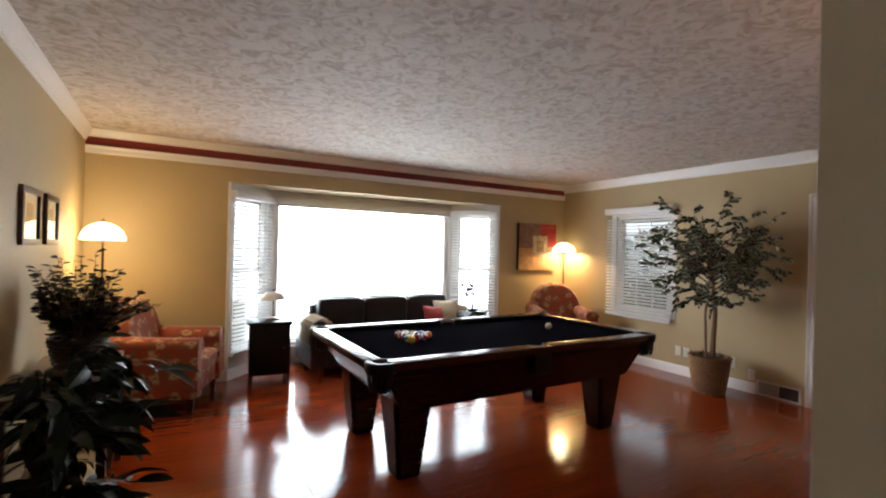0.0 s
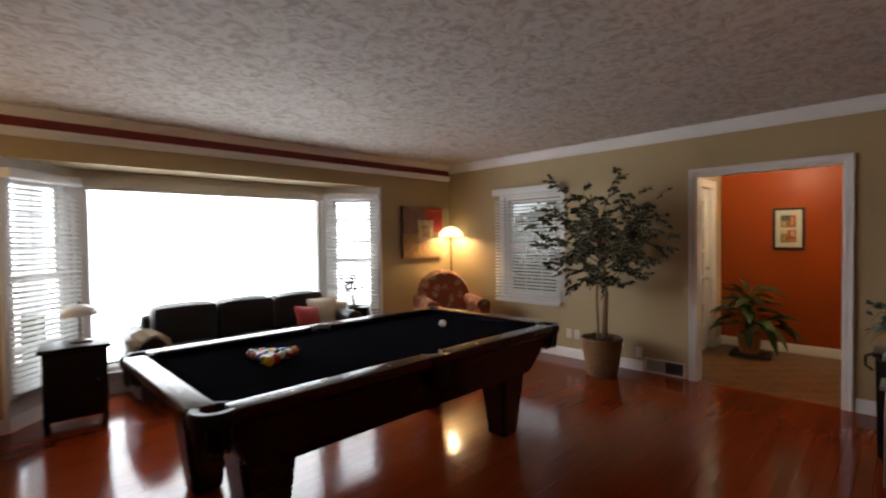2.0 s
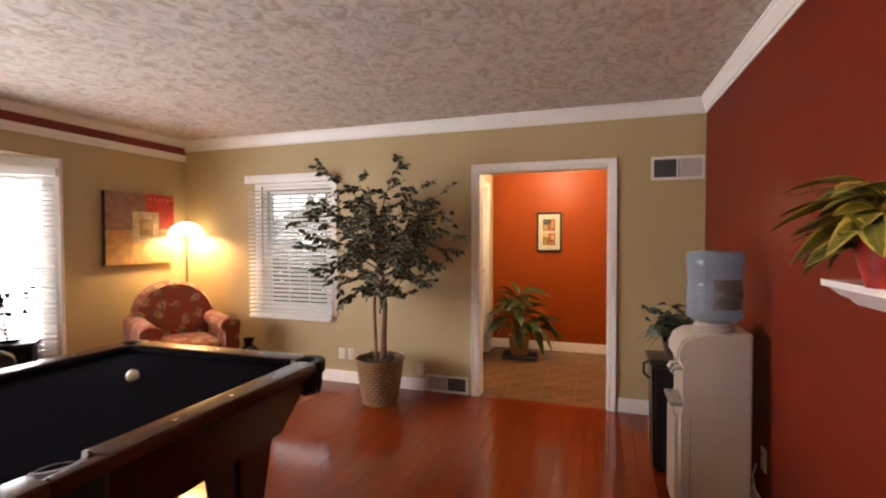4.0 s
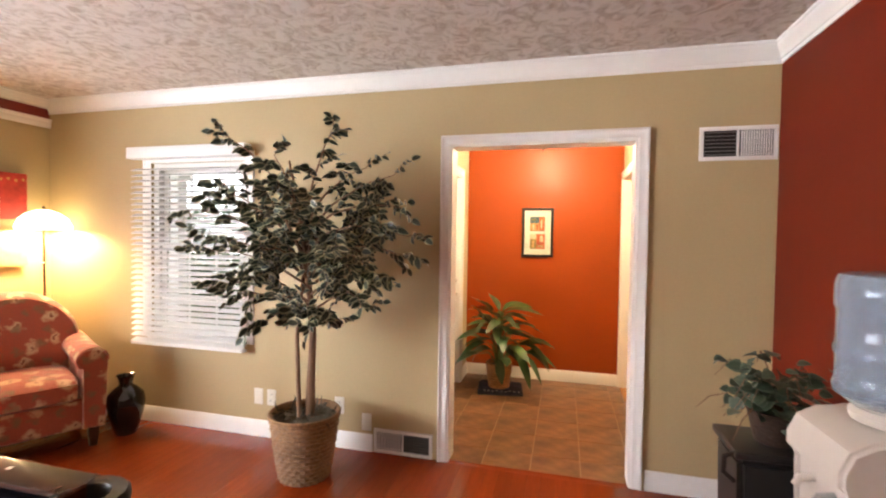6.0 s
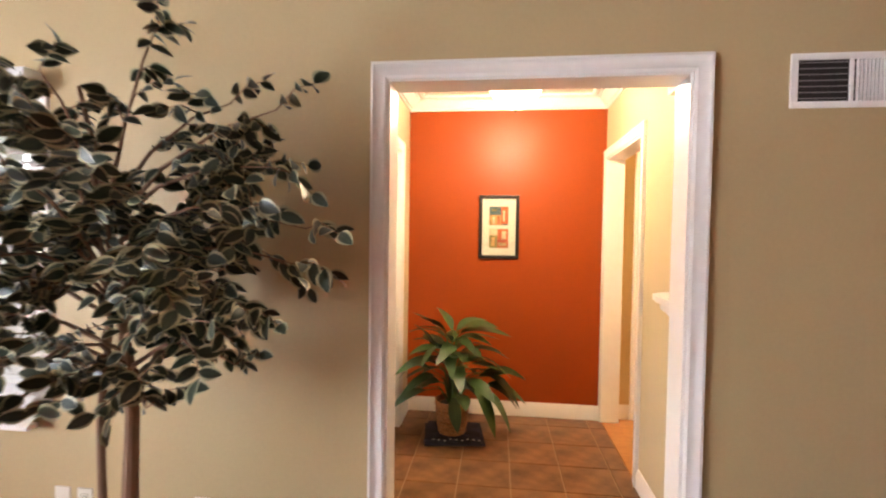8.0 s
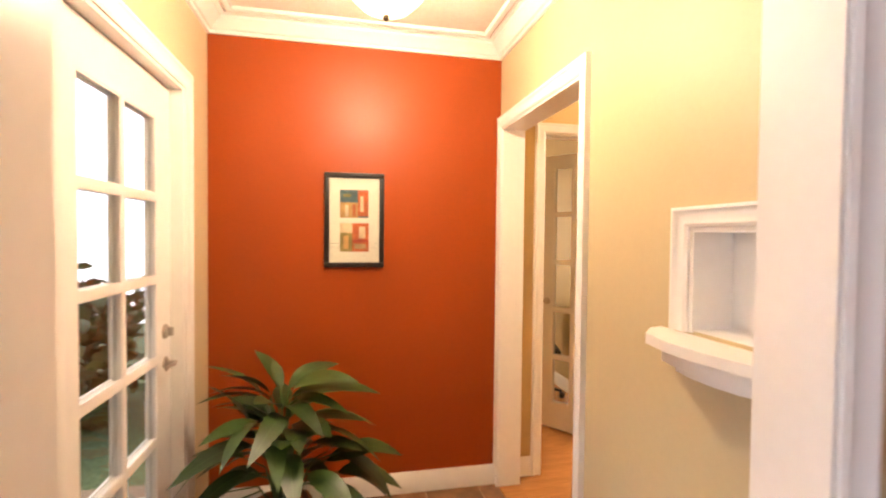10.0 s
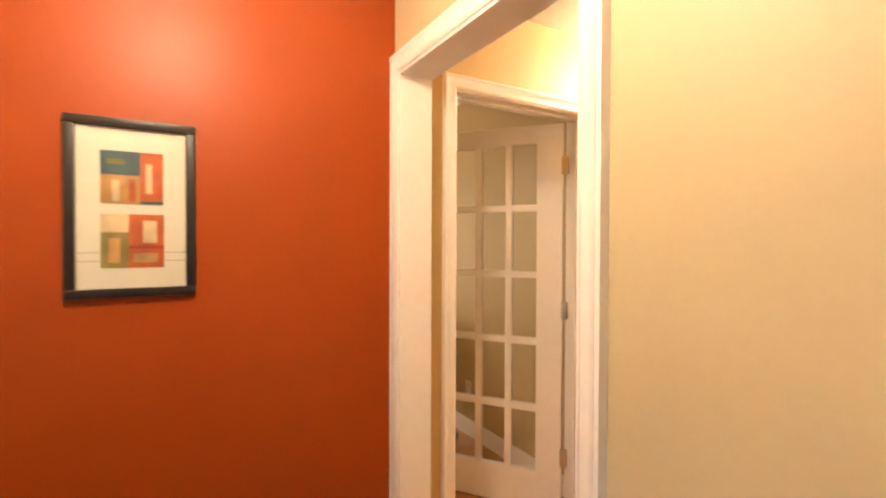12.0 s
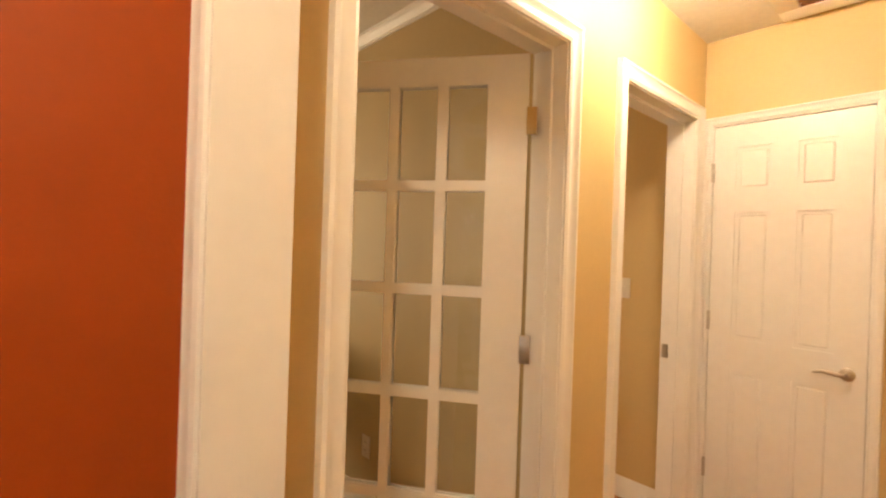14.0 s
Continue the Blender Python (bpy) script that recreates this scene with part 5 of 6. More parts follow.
leaf_ms = []
for y, z, x, zs in BOUGHS:
    i = max(j for j, p in enumerate(T1) if p[2] <= zs + 1e-6)
    f = (zs - T1[i][2]) / (T1[min(i + 1, 6)][2] - T1[i][2] or 1)
    p0 = Vector(T1[i]).lerp(Vector(T1[min(i + 1, 6)]), f)
    p3 = Vector((x, y, z))
    pts = [p0, p0.lerp(p3, 0.35) + Vector((0, 0, 0.07)), p0.lerp(p3, 0.7) + Vector((0, 0, 0.06)), p3]
    part("branch", tube(pts, [0.008, 0.006, 0.004, 0.002], 6), M_BARK, ficus)
    out = (p3 - p0).normalized()
    for t in range(6):
        f = 0.34 + 0.66 * t / 5
        k = min(2, int(f * 2.999))
        q0 = pts[k].lerp(pts[k + 1], min(1.0, f * 3 - k))
        lean = out * (1.1 if t == 5 else 0.5) + Vector((rng.gauss(0, 0.5), rng.gauss(0, 0.5), rng.gauss(0.05, 0.35)))
        q2 = q0 + lean.normalized() * rng.uniform(0.09, 0.17) + Vector((0, 0, -0.035))
        q1 = q0.lerp(q2, 0.5) + Vector((0, 0, 0.022))
        part("twig", tube([q0, q1, q2], [0.0025, 0.002, 0.001], 4), M_BARK, ficus)
        across = (q2 - q0).cross(Vector((0, 0, 1))).normalized()
        for n in range(8):
            g = 0.12 + 0.88 * n / 7
            p = q0.lerp(q1, g * 2) if g < 0.5 else q1.lerp(q2, g * 2 - 1)
            d = (q2 - q0).normalized() * (0.55 if n < 7 else 2.0) + across * (1 if n % 2 else -1) + Vector((rng.gauss(0, 0.25), rng.gauss(0, 0.25), rng.gauss(-0.35, 0.3)))
            leaf_ms.append(aim(p, d, rng.choice((-1, 1)) * rng.uniform(0.3, 1.5), rng.uniform(0.7, 1.1)))
fic = [leaf_data("ficus_leaf", 0.070, 0.044, dr, fo, M_FICUS, tip=0.85) for dr, fo in ((0.12, 0.12), (0.25, 0.2), (0.05, 0.08))]
rng.shuffle(leaf_ms)
front_ms = sorted(leaf_ms, key=lambda m: m.translation.x)[:290]
ids = {id(m) for m in front_ms}
leaf_objects("leaf", fic, front_ms, ficus)
many_leaves("foliage", fic[1], [m for m in leaf_ms if id(m) not in ids], M_FICUS, ficus)

# ---- vase ----
vase = mesh_ob("floor_vase", lathe([(0, 0), (0.062, 0), (0.07, 0.01), (0.085, 0.06), (0.112, 0.16), (0.122, 0.23), (0.112, 0.29), (0.07, 0.335), (0.045, 0.355), (0.042, 0.375), (0.055, 0.42), (0.062, 0.425), (0.054, 0.42), (0.036, 0.37), (0.0, 0.36)], 36), M_BLACKGLAZE)
vase.matrix_world = pose(5.76, 4.72, 0)
tagged(vase, "glossy black ceramic floor vase by the baseboard", "vase")

# ---- water cooler ----
cool = thing("water_cooler", pose(4.49, 0.632, 0) @ Matrix.Diagonal((1, 0.9, 1, 1)), "white plastic water cooler with a blue bottle", "water cooler")
bm = bmesh.new()
prof = [(0.0, 0.0), (0.36, 0.0), (0.365, 0.55), (0.335, 0.57), (0.325, 0.60), (0.33, 0.80), (0.372, 0.83), (0.372, 0.87), (0.345, 0.925), (0.29, 0.955), (0.20, 0.965), (0.0, 0.97)]
vv = [[bm.verts.new((x, y, z)) for y, z in prof] for x in (0.0, 0.31)]
bm.faces.new(vv[0])
bm.faces.new(vv[1][::-1])
for i in range(len(prof)):
    j = (i + 1) % len(prof)
    bm.faces.new((vv[0][i], vv[0][j], vv[1][j], vv[1][i]))
bmesh.ops.bevel(bm, geom=[e for e in bm.edges if abs(e.verts[0].co.x - e.verts[1].co.x) < 0.01], offset=0.012, segments=3, affect="EDGES")
part("body", bm, M_PLASTIC, cool)
part("front_door", boxed(0.02, 0.29, 0.362, 0.378, 0.04, 0.52, bevel=0.008), M_PLASTIC, cool)
part("door_gap", boxed(-0.0015, 0.0, 0.30, 0.304, 0.02, 0.54), M_PLASTIC_D, cool)
part("drip_tray", boxed(0.04, 0.27, 0.33, 0.40, 0.575, 0.60, bevel=0.006), M_PLASTIC_D, cool)
for x, mm in ((0.10, M_PLASTIC_D), (0.21, M_PLASTIC)):
    part("tap", tube([(x, 0.33, 0.765), (x, 0.37, 0.76), (x, 0.385, 0.735)], 0.012, 10), mm, cool)
for c0 in (0.075, 0.165):
    for i in range(9):
        part("vent_slot", boxed(-0.003, 0.001, c0, c0 + 0.07, 0.555 + i * 0.015, 0.563 + i * 0.015), M_PLASTIC, cool)
part("collar", lathe([(0.10, 0.965), (0.105, 0.985), (0.095, 1.0), (0.05, 1.005), (0.05, 0.965)], 28, m=pose(0.16, 0.155, 0)), M_PLASTIC, cool)
jug = part("bottle", lathe([(0.03, 0.985), (0.05, 1.0), (0.10, 1.012), (0.133, 1.035), (0.137, 1.06), (0.130, 1.075), (0.130, 1.14), (0.136, 1.15), (0.136, 1.165), (0.130, 1.175), (0.130, 1.27), (0.137, 1.285), (0.137, 1.345), (0.128, 1.372), (0.10, 1.38), (0, 1.372),
                            (0, 1.369), (0.098, 1.376), (0.125, 1.368), (0.134, 1.343), (0.134, 1.287), (0.127, 1.272), (0.127, 1.176), (0.127, 1.076), (0.134, 1.06), (0.130, 1.038), (0.098, 1.015), (0.047, 1.003), (0.027, 0.988)], 36, m=pose(0.16, 0.155, 0) @ Matrix.Diagonal((1, 1.1, 1, 1))), M_JUG, cool, "translucent blue water bottle")
jug.visible_shadow = False
bm = bmesh.new()
arc = [radians(165 + 7 * i) for i in range(12)]
grid_ = [[bm.verts.new((0.16 + 0.1315 * math.cos(a), 0.155 + 0.1446 * math.sin(a), z)) for a in arc] for z in (1.085, 1.235)]
for i in range(11):
    bm.faces.new((grid_[0][i], grid_[0][i + 1], grid_[1][i + 1], grid_[1][i]))
bmesh.ops.solidify(bm, geom=bm.faces[:], thickness=0.0008)
part("label", bm, M_PLASTIC_D, jug, "plain grey bottle label")
cord = tube([(4.62, 0.575, 0.30), (4.60, 0.60, 0.24), (4.56, 0.585, 0.12), (4.52, 0.58, 0.02)], 0.004, 6)
tagged(mesh_ob("power_cord", cord, M_PLATE), "white power cord hanging behind the cooler", "cord")

# ---- black bin with ivy ----
can = thing("pedestal_bin", pose(5.125, 0.885, 0), "tall black bin with a raised lid edge", "bin")
part("body", frustum(0.12, 0.13, 0.0, 0.13, 0.145, 0.665, 0.02), M_BLACKPLASTIC, can)
part("lid", boxed(-0.14, 0.14, -0.155, 0.16, 0.667, 0.697, bevel=0.012, seg=3), M_BLACKPLASTIC, can)
part("handle", tube([(-0.12, 0.155, 0.58), (-0.12, 0.19, 0.61), (-0.12, 0.19, 0.67), (-0.12, 0.15, 0.69)], 0.009, 8), M_BLACKPLASTIC, can)
ivy = thing("potted_ivy", pose(5.13, 0.87, 0.697) @ Matrix.Scale(1.08, 4), "grey-green trailing ivy in a small dark pot", "plant")
part("pot", lathe([(0, 0), (0.06, 0), (0.085, 0.11), (0.09, 0.115), (0.08, 0.115), (0.075, 0.1), (0, 0.1)], 24), M_WICKER_D, ivy)
rng = random.Random(5)
il = [leaf_data("ivy_leaf", 0.05, 0.05, 0.25, 0.2, M_IVY, tip=0.7, rows=4)]
ms = []
for s in range(26):
    a, reach, hgt = rng.uniform(0, 6.28), rng.uniform(0.10, 0.22), rng.uniform(-0.09, 0.18)
    p0, p1 = Vector((0, 0, 0.1)), Vector((reach * math.cos(a), reach * math.sin(a), 0.12 + hgt))
    p2 = p1 + Vector((0.05 * math.cos(a), 0.05 * math.sin(a), -0.06))
    part("stem", tube([p0, p0.lerp(p1, 0.5) + Vector((0, 0, 0.05)), p1, p2], [0.003, 0.0025, 0.002, 0.001], 5), M_BARK, ivy)
    for t in range(8):
        f = rng.uniform(0.3, 1)
        p = p0.lerp(p1, f) + Vector((rng.gauss(0, 0.02), rng.gauss(0, 0.02), 0.05 * math.sin(math.pi * f) + rng.gauss(0, 0.015)))
        ms.append(aim(p, (math.cos(a) + rng.gauss(0, 0.7), math.sin(a) + rng.gauss(0, 0.7), rng.gauss(0, 0.4)), rng.uniform(-0.8, 0.8), rng.uniform(0.7, 1.2)))
leaf_objects("leaf", il, ms, ivy)

# ---- mantel with plant ----
mant = tagged(mesh_ob("mantel_shelf", sweep([(0, 0), (0.03, 0), (0.05, 0.02), (0.075, 0.03), (0.10, 0.052), (0.125, 0.06), (0.125, 0.08), (0, 0.08)], [(2.05, YS, 1.235), (3.69, YS, 1.235)], (0, 0, 1)), M_TRIM), "white moulded mantel shelf on the rust wall", "shelf", kind="structure")
lowm = tagged(mesh_ob("mantel_surround", sweep([(0, 0), (0.04, 0), (0.06, 0.02), (0.07, 0.05), (0, 0.05)], [(2.05, YS, 0.92), (3.36, YS, 0.92)], (0, 0, 1)), M_TRIM), "white moulded fireplace surround edge", "fireplace", kind="structure")
mp = thing("mantel_plant", pose(3.40, YS + 0.085, 1.315), "green and gold leafy plant in a red patterned pot", "plant")
part("pot", lathe([(0, 0), (0.05, 0), (0.075, 0.10), (0.082, 0.15), (0.074, 0.15), (0.066, 0.13), (0, 0.13)], 28), M_CURTAIN, mp, "dark red patterned ceramic pot")
rng = random.Random(11)
cl = [leaf_data("croton_leaf", L, W, D, 0.25, M_CROTON, rows=8) for L, W, D in ((0.17, 0.075, 0.45), (0.19, 0.065, 0.8), (0.15, 0.08, 0.3))]
ms = []
for i in range(46):
    a = rng.uniform(0.25, math.pi - 0.25) if i % 3 else rng.uniform(-0.15, math.pi + 0.15)
    up = rng.uniform(-0.15, 0.95)
    base = Vector((0.03 * math.cos(a), 0.03 * math.sin(a), 0.12 + 0.14 * rng.random()))
    ms.append(aim(base, (math.cos(a) * rng.choice((1, 1, 1.3)), math.sin(a) * 0.8, up), rng.uniform(-0.5, 0.5), rng.uniform(0.7, 1.1)))
leaf_objects("leaf", cl, ms, mp)
scr = thing("fire_screen", pose(3.30, YS + 0.28, 0), "black wrought iron fire tool stand", "fireplace tools")
part("base", lathe([(0, 0), (0.11, 0), (0.11, 0.012), (0.02, 0.02), (0, 0.02)], 24), M_IRON, scr)
part("post", tube([(0, 0, 0.015), (0, 0, 0.62)], 0.009), M_IRON, scr)
part("hoop", tube([(0.13 * math.cos(a), 0.0, 0.60 + 0.06 * math.sin(a)) for a in (math.tau * i / 24 for i in range(25))], 0.007, 6), M_IRON, scr)
for x in (-0.12, -0.04, 0.05, 0.12):
    part("tool", tube([(x, 0.0, 0.60), (x, 0.01, 0.3), (x * 0.9, 0.0, 0.06)], [0.007, 0.006, 0.012], 6), M_IRON, scr)
    part("tool_loop", tube([(x + 0.02 * math.cos(a), 0, 0.62 + 0.02 * math.sin(a)) for a in (math.tau * i / 12 for i in range(13))], 0.004, 5), M_IRON, scr)


# ---- wall plates and vents ----
def plate(m, label, kind_="outlet", w=0.07, h=0.115):
    """Lies in the local x-z plane; local -y is into the room."""
    p = thing("wall_plate", m, label, kind_, "wall plates")
    part("cover", boxed(-w / 2, w / 2, -0.006, 0.0, -h / 2, h / 2, bevel=0.003), M_PLATE, p)
    if kind_ == "outlet":
        for z in (-0.022, 0.022):
            o = part("socket", boxed(-0.016, 0.016, -0.008, -0.0055, z - 0.014, z + 0.014, bevel=0.003), M_PLATE, p)
            for x in (-0.006, 0.006):
                part("slot", boxed(x - 0.0012, x + 0.0012, -0.0086, -0.0078, z - 0.005, z + 0.006), M_DARK, o)
    elif kind_ == "light switch":
        part("toggle", boxed(-0.005, 0.005, -0.016, -0.0055, -0.008, 0.012, bevel=0.002), M_PLATE, p)
    return p


def on_east(y, z, x=XE):
    return pose(x, y, z, 0, 0, -90)


plate(on_east(3.782, 0.288), "ivory blank wall plate", "wall plate")
plate(on_east(3.675, 0.288), "ivory outlet plate above the baseboard")
plate(on_east(3.14, 0.29), "ivory outlet plate behind the ficus basket")
plate(on_east(2.935, 0.197), "tan blank wall plate by the floor grille", "wall plate")
plate(pose(4.60, YS, 0.33, 0, 0, 180), "ivory outlet plate with a plugged cord")
plate(pose(8.49, -1.28, 1.20, 0, 0, 180), "white light switch plate", "light switch")
plate(pose(9.27, -0.06, 0.34, 0, 0, 180), "ivory outlet plate in the den")


def louvre(m, w, h, label, across=1, bars=13):
    """A wall register in the local x-z plane: upright blades on the side named by across, a dark bank of level ones on the other."""
    v = thing("air_vent", m, label, "air vent")
    part("backing", boxed(-w / 2 + 0.01, w / 2 - 0.01, -0.003, -0.001, -h / 2 + 0.01, h / 2 - 0.01), M_DARK, v)
    bm = bmesh.new()
    f = 0.022
    for b in ((-w / 2, w / 2, h / 2 - f, h / 2), (-w / 2, w / 2, -h / 2, -h / 2 + f), (-w / 2, -w / 2 + f, -h / 2 + f, h / 2 - f), (w / 2 - f, w / 2, -h / 2 + f, h / 2 - f), (-0.006, 0.006, -h / 2 + f, h / 2 - f)):
        box(bm, b[0], b[1], -0.012, 0.0, b[2], b[3], bevel=0.003)
    part("frame", bm, M_TRIM, v)
    mesh = None
    for i in range(bars):
        x = across * (0.012 + (w / 2 - f - 0.016) * (i + 0.5) / bars)
        if mesh is None:
            ob = part("slat", boxed(-0.0022, 0.0022, -0.004, 0.004, -h / 2 + f, h / 2 - f), M_TRIM, v)
            mesh = ob.data
        else:
            ob = new("slat", mesh)
            ob.parent = v
        ob.matrix_local = pose(x, -0.009, 0, 0, 0, 12)
    for i in range(7):
        z = -h / 2 + f + (h - 2 * f) * (i + 0.5) / 7
        x0, x1 = sorted((-across * 0.008, -across * (w / 2 - f)))
        part("cross_slat", boxed(x0, x1, -0.009, -0.0075, z - 0.0016, z + 0.0016), M_PLASTIC_D, v)
    for i in range(5):
        z = -h / 2 + f + (h - 2 * f) * (i + 0.5) / 5
        x0, x1 = sorted((across * 0.008, across * (w / 2 - f)))
        part("cross_slat", boxed(x0, x1, -0.005, -0.0035, z - 0.001, z + 0.001), M_TRIM, v)
    return v


louvre(on_east(0.752, 1.998), 0.385, 0.187, "white louvred return air vent high on the wall")
louvre(on_east(2.675, 0.083, XE), 0.41, 0.162, "white louvred floor register at the baseboard", across=-1, bars=15)

ch = thing("door_chime", pose(6.50, FS, 2.17), "beige plastic door chime box high on the wall", "door chime")
part("cover", boxed(-0.075, 0.075, 0.0, 0.045, -0.05, 0.05, bevel=0.006), M_PLATE, ch)
for i in range(5):
    part("sound_slot", boxed(-0.05 + 0.022 * i, -0.044 + 0.022 * i, 0.0445, 0.046, -0.03, 0.03), M_PLASTIC_D, ch)

# ---- pictures ----
M_ART = [mat("art_" + n, c, 0.6, grain=0.25, scale=20, blotch=0.3, blotch_scale=9) for n, c in
         (("ochre", (0.48, 0.25, 0.07)), ("mauve", (0.24, 0.12, 0.08)), ("red", (0.42, 0.03, 0.02)), ("cream", (0.62, 0.46, 0.27)), ("tan", (0.42, 0.26, 0.11)), ("teal", (0.05, 0.10, 0.11)), ("orange", (0.50, 0.10, 0.02)), ("olive", (0.22, 0.17, 0.04)))]
art = thing("canvas_painting", pose(5.425, YN, 1.545), "square abstract canvas in ochre, red and brown", "painting")
part("canvas", boxed(-0.375, 0.375, -0.045, -0.001, -0.355, 0.355, bevel=0.004), M_FRAME, art, "dark canvas edge")
for x0, x1, z0, z1, c, lift in ((-0.375, 0.05, -0.02, 0.355, 1, 0), (0.05, 0.375, 0.0, 0.355, 2, 0), (-0.375, 0.02, -0.355, -0.02, 0, 0), (0.02, 0.375, -0.355, 0.0, 4, 0), (-0.10, 0.19, -0.13, 0.17, 3, 1), (-0.03, 0.12, -0.07, 0.10, 4, 2)):
    part("paint_field", boxed(x0, x1, -0.0475 - 0.0015 * lift, -0.0445, z0, z1), M_ART[c], art)
for i in range(6):
    part("paint_dot", lathe([(0, 0), (0.012, 0), (0, 0.001)], 10, m=pose(0.10 + 0.05 * i, -0.0476, 0.30 + 0.008 * (i % 2), 90, 0, 0)), M_ART[0], art)

FP = Matrix.Translation((FE, 1.936, 1.517)) @ Matrix.Rotation(radians(-90), 4, "Z")
fp = thing("framed_print", FP, "black framed print of two abstract blocks", "picture")


def picture_frame(parent, w, h, t, d, material):
    bm = bmesh.new()
    for b in ((-w / 2, w / 2, h / 2 - t, h / 2), (-w / 2, w / 2, -h / 2, -h / 2 + t), (-w / 2, -w / 2 + t, -h / 2 + t, h / 2 - t), (w / 2 - t, w / 2, -h / 2 + t, h / 2 - t)):
        box(bm, b[0], b[1], -d, -0.001, b[2], b[3], bevel=0.004)
    part("frame", bm, material, parent)


picture_frame(fp, 0.318, 0.508, 0.026, 0.022, M_FRAME)
part("mat_board", boxed(-0.132, 0.132, -0.008, -0.002, -0.233, 0.233), M_MATBOARD, fp)
for x0, x1, z0, z1, c, lift in ((-0.077, 0.017, 0.095, 0.163, 5, 0), (0.017, 0.074, 0.013, 0.163, 6, 0), (-0.077, 0.017, 0.013, 0.095, 0, 0), (0.031, 0.047, 0.045, 0.13, 3, 1), (-0.05, -0.032, 0.02, 0.08, 3, 1), (-0.01, 0.006, 0.02, 0.085, 6, 1), (0.017, 0.074, 0.013, 0.022, 5, 1), (-0.06, -0.02, 0.125, 0.14, 7, 1),
                                (-0.077, -0.011, -0.068, -0.016, 3, 0), (-0.077, -0.011, -0.17, -0.068, 7, 0), (-0.011, 0.076, -0.112, -0.016, 6, 0), (-0.011, 0.076, -0.17, -0.112, 6, 0), (0.024, 0.058, -0.098, -0.034, 3, 1), (-0.011, 0.076, -0.115, -0.106, 2, 1), (-0.058, -0.032, -0.155, -0.085, 0, 1), (0.0, 0.06, -0.155, -0.128, 4, 1)):
    part("print_block", boxed(x0, x1, -0.0095 - 0.001 * lift, -0.0075, z0, z1), M_ART[c], fp)
for z in (-0.126, -0.15):
    for x0, x1 in ((-0.13, -0.08), (0.08, 0.13)):
        part("drawn_line", boxed(x0, x1, -0.0085, -0.0075, z - 0.0006, z + 0.0006), M_DARK, fp)
gl = part("glass", boxed(-0.132, 0.132, -0.0135, -0.0115, -0.233, 0.233), M_GLASS, fp)
gl.visible_shadow = False
for y0, y1 in ((3.60, 4.02), (4.17, 4.55)):
    wp = thing("framed_picture", Matrix.Translation((XW, (y0 + y1) / 2, 1.60)) @ Matrix.Rotation(radians(90), 4, "Z"), "small walnut framed picture under glass", "picture", "pair of framed pictures")
    picture_frame(wp, y1 - y0, 0.33, 0.035, 0.024, M_PICFRAME)
    part("mat_board", boxed(-(y1 - y0) / 2 + 0.035, (y1 - y0) / 2 - 0.035, -0.008, -0.002, -0.13, 0.13), M_MATBOARD, wp)
    part("print", boxed(-0.07, 0.07, -0.0095, -0.0075, -0.07, 0.075), M_ART[4], wp)
    g = part("glass", boxed(-(y1 - y0) / 2 + 0.035, (y1 - y0) / 2 - 0.035, -0.0135, -0.0115, -0.13, 0.13), M_GLASS, wp)
    g.visible_shadow = False

# ---- foyer plant ----
fpl = thing("peace_lily", pose(7.55, 2.25, 0.028), "large leafy green plant in a wicker pot", "plant")
ripple_pot("pot", fpl, 0.095, 0.125, 0.235, 9, M_COIL, 30, 0.004)
part("soil", lathe([(0, 0.2), (0.108, 0.2), (0, 0.215)], 24), M_SOIL, fpl)
rng = random.Random(3)
ll = [leaf_data("lily_leaf", L, W, D, 0.2, M_LILY, rows=8) for L, W, D in ((0.27, 0.105, 0.55), (0.30, 0.11, 0.75), (0.24, 0.10, 0.35), (0.28, 0.095, 0.95))]
ms = []
for i in range(64):
    a = math.tau * i / 64 * 5 + rng.gauss(0, 0.25)
    up = (i % 5) / 4
    x_, y_ = math.cos(a), math.sin(a)
    near_wall = 0.55 if x_ > 0.3 else 1.0
    reach = (0.05 + 0.17 * (1 - up) * rng.uniform(0.7, 1.15)) * near_wall
    tip = Vector((reach * x_, reach * y_, 0.34 + 0.36 * up * rng.uniform(0.8, 1.1)))
    if x_ < -0.4 and up < 0.3 and i % 3:
        continue
    part("stalk", tube([(0.02 * x_, 0.02 * y_, 0.2), (tip.x * 0.45, tip.y * 0.45, 0.12 + tip.z * 0.62), tip], [0.005, 0.004, 0.003], 6), M_LILY, fpl)
    d = Vector((x_ * near_wall, y_, 0.15 + 0.75 * up + rng.gauss(0, 0.15)))
    ms.append(aim(tip, d, rng.uniform(-0.5, 0.5), rng.uniform(0.75, 1.1)))
for tip, d, k in (((-0.03, 0.13, 0.60), (-0.1, 0.35, 1.0), 1.05), ((0.02, 0.08, 0.66), (0.0, 0.15, 1.0), 0.9), ((-0.05, -0.03, 0.70), (-0.2, -0.75, 0.75), 1.15), ((-0.14, -0.02, 0.30), (-0.55, -0.1, -0.35), 0.85),
                  ((-0.05, -0.25, 0.46), (0.0, -1.0, 0.35), 1.0), ((0.0, -0.24, 0.42), (-0.3, -1.0, 0.1), 0.95), ((-0.1, -0.16, 0.34), (-0.5, -0.6, -0.2), 1.0)):
    tip = Vector(tip)
    part("stalk", tube([(tip.x * 0.1, tip.y * 0.1, 0.2), (tip.x * 0.5, tip.y * 0.5, 0.14 + tip.z * 0.6), tip], [0.005, 0.004, 0.003], 6), M_LILY, fpl)
    ms.append(aim(tip, d, 0.2, k))
leaf_objects("leaf", ll, ms, fpl)
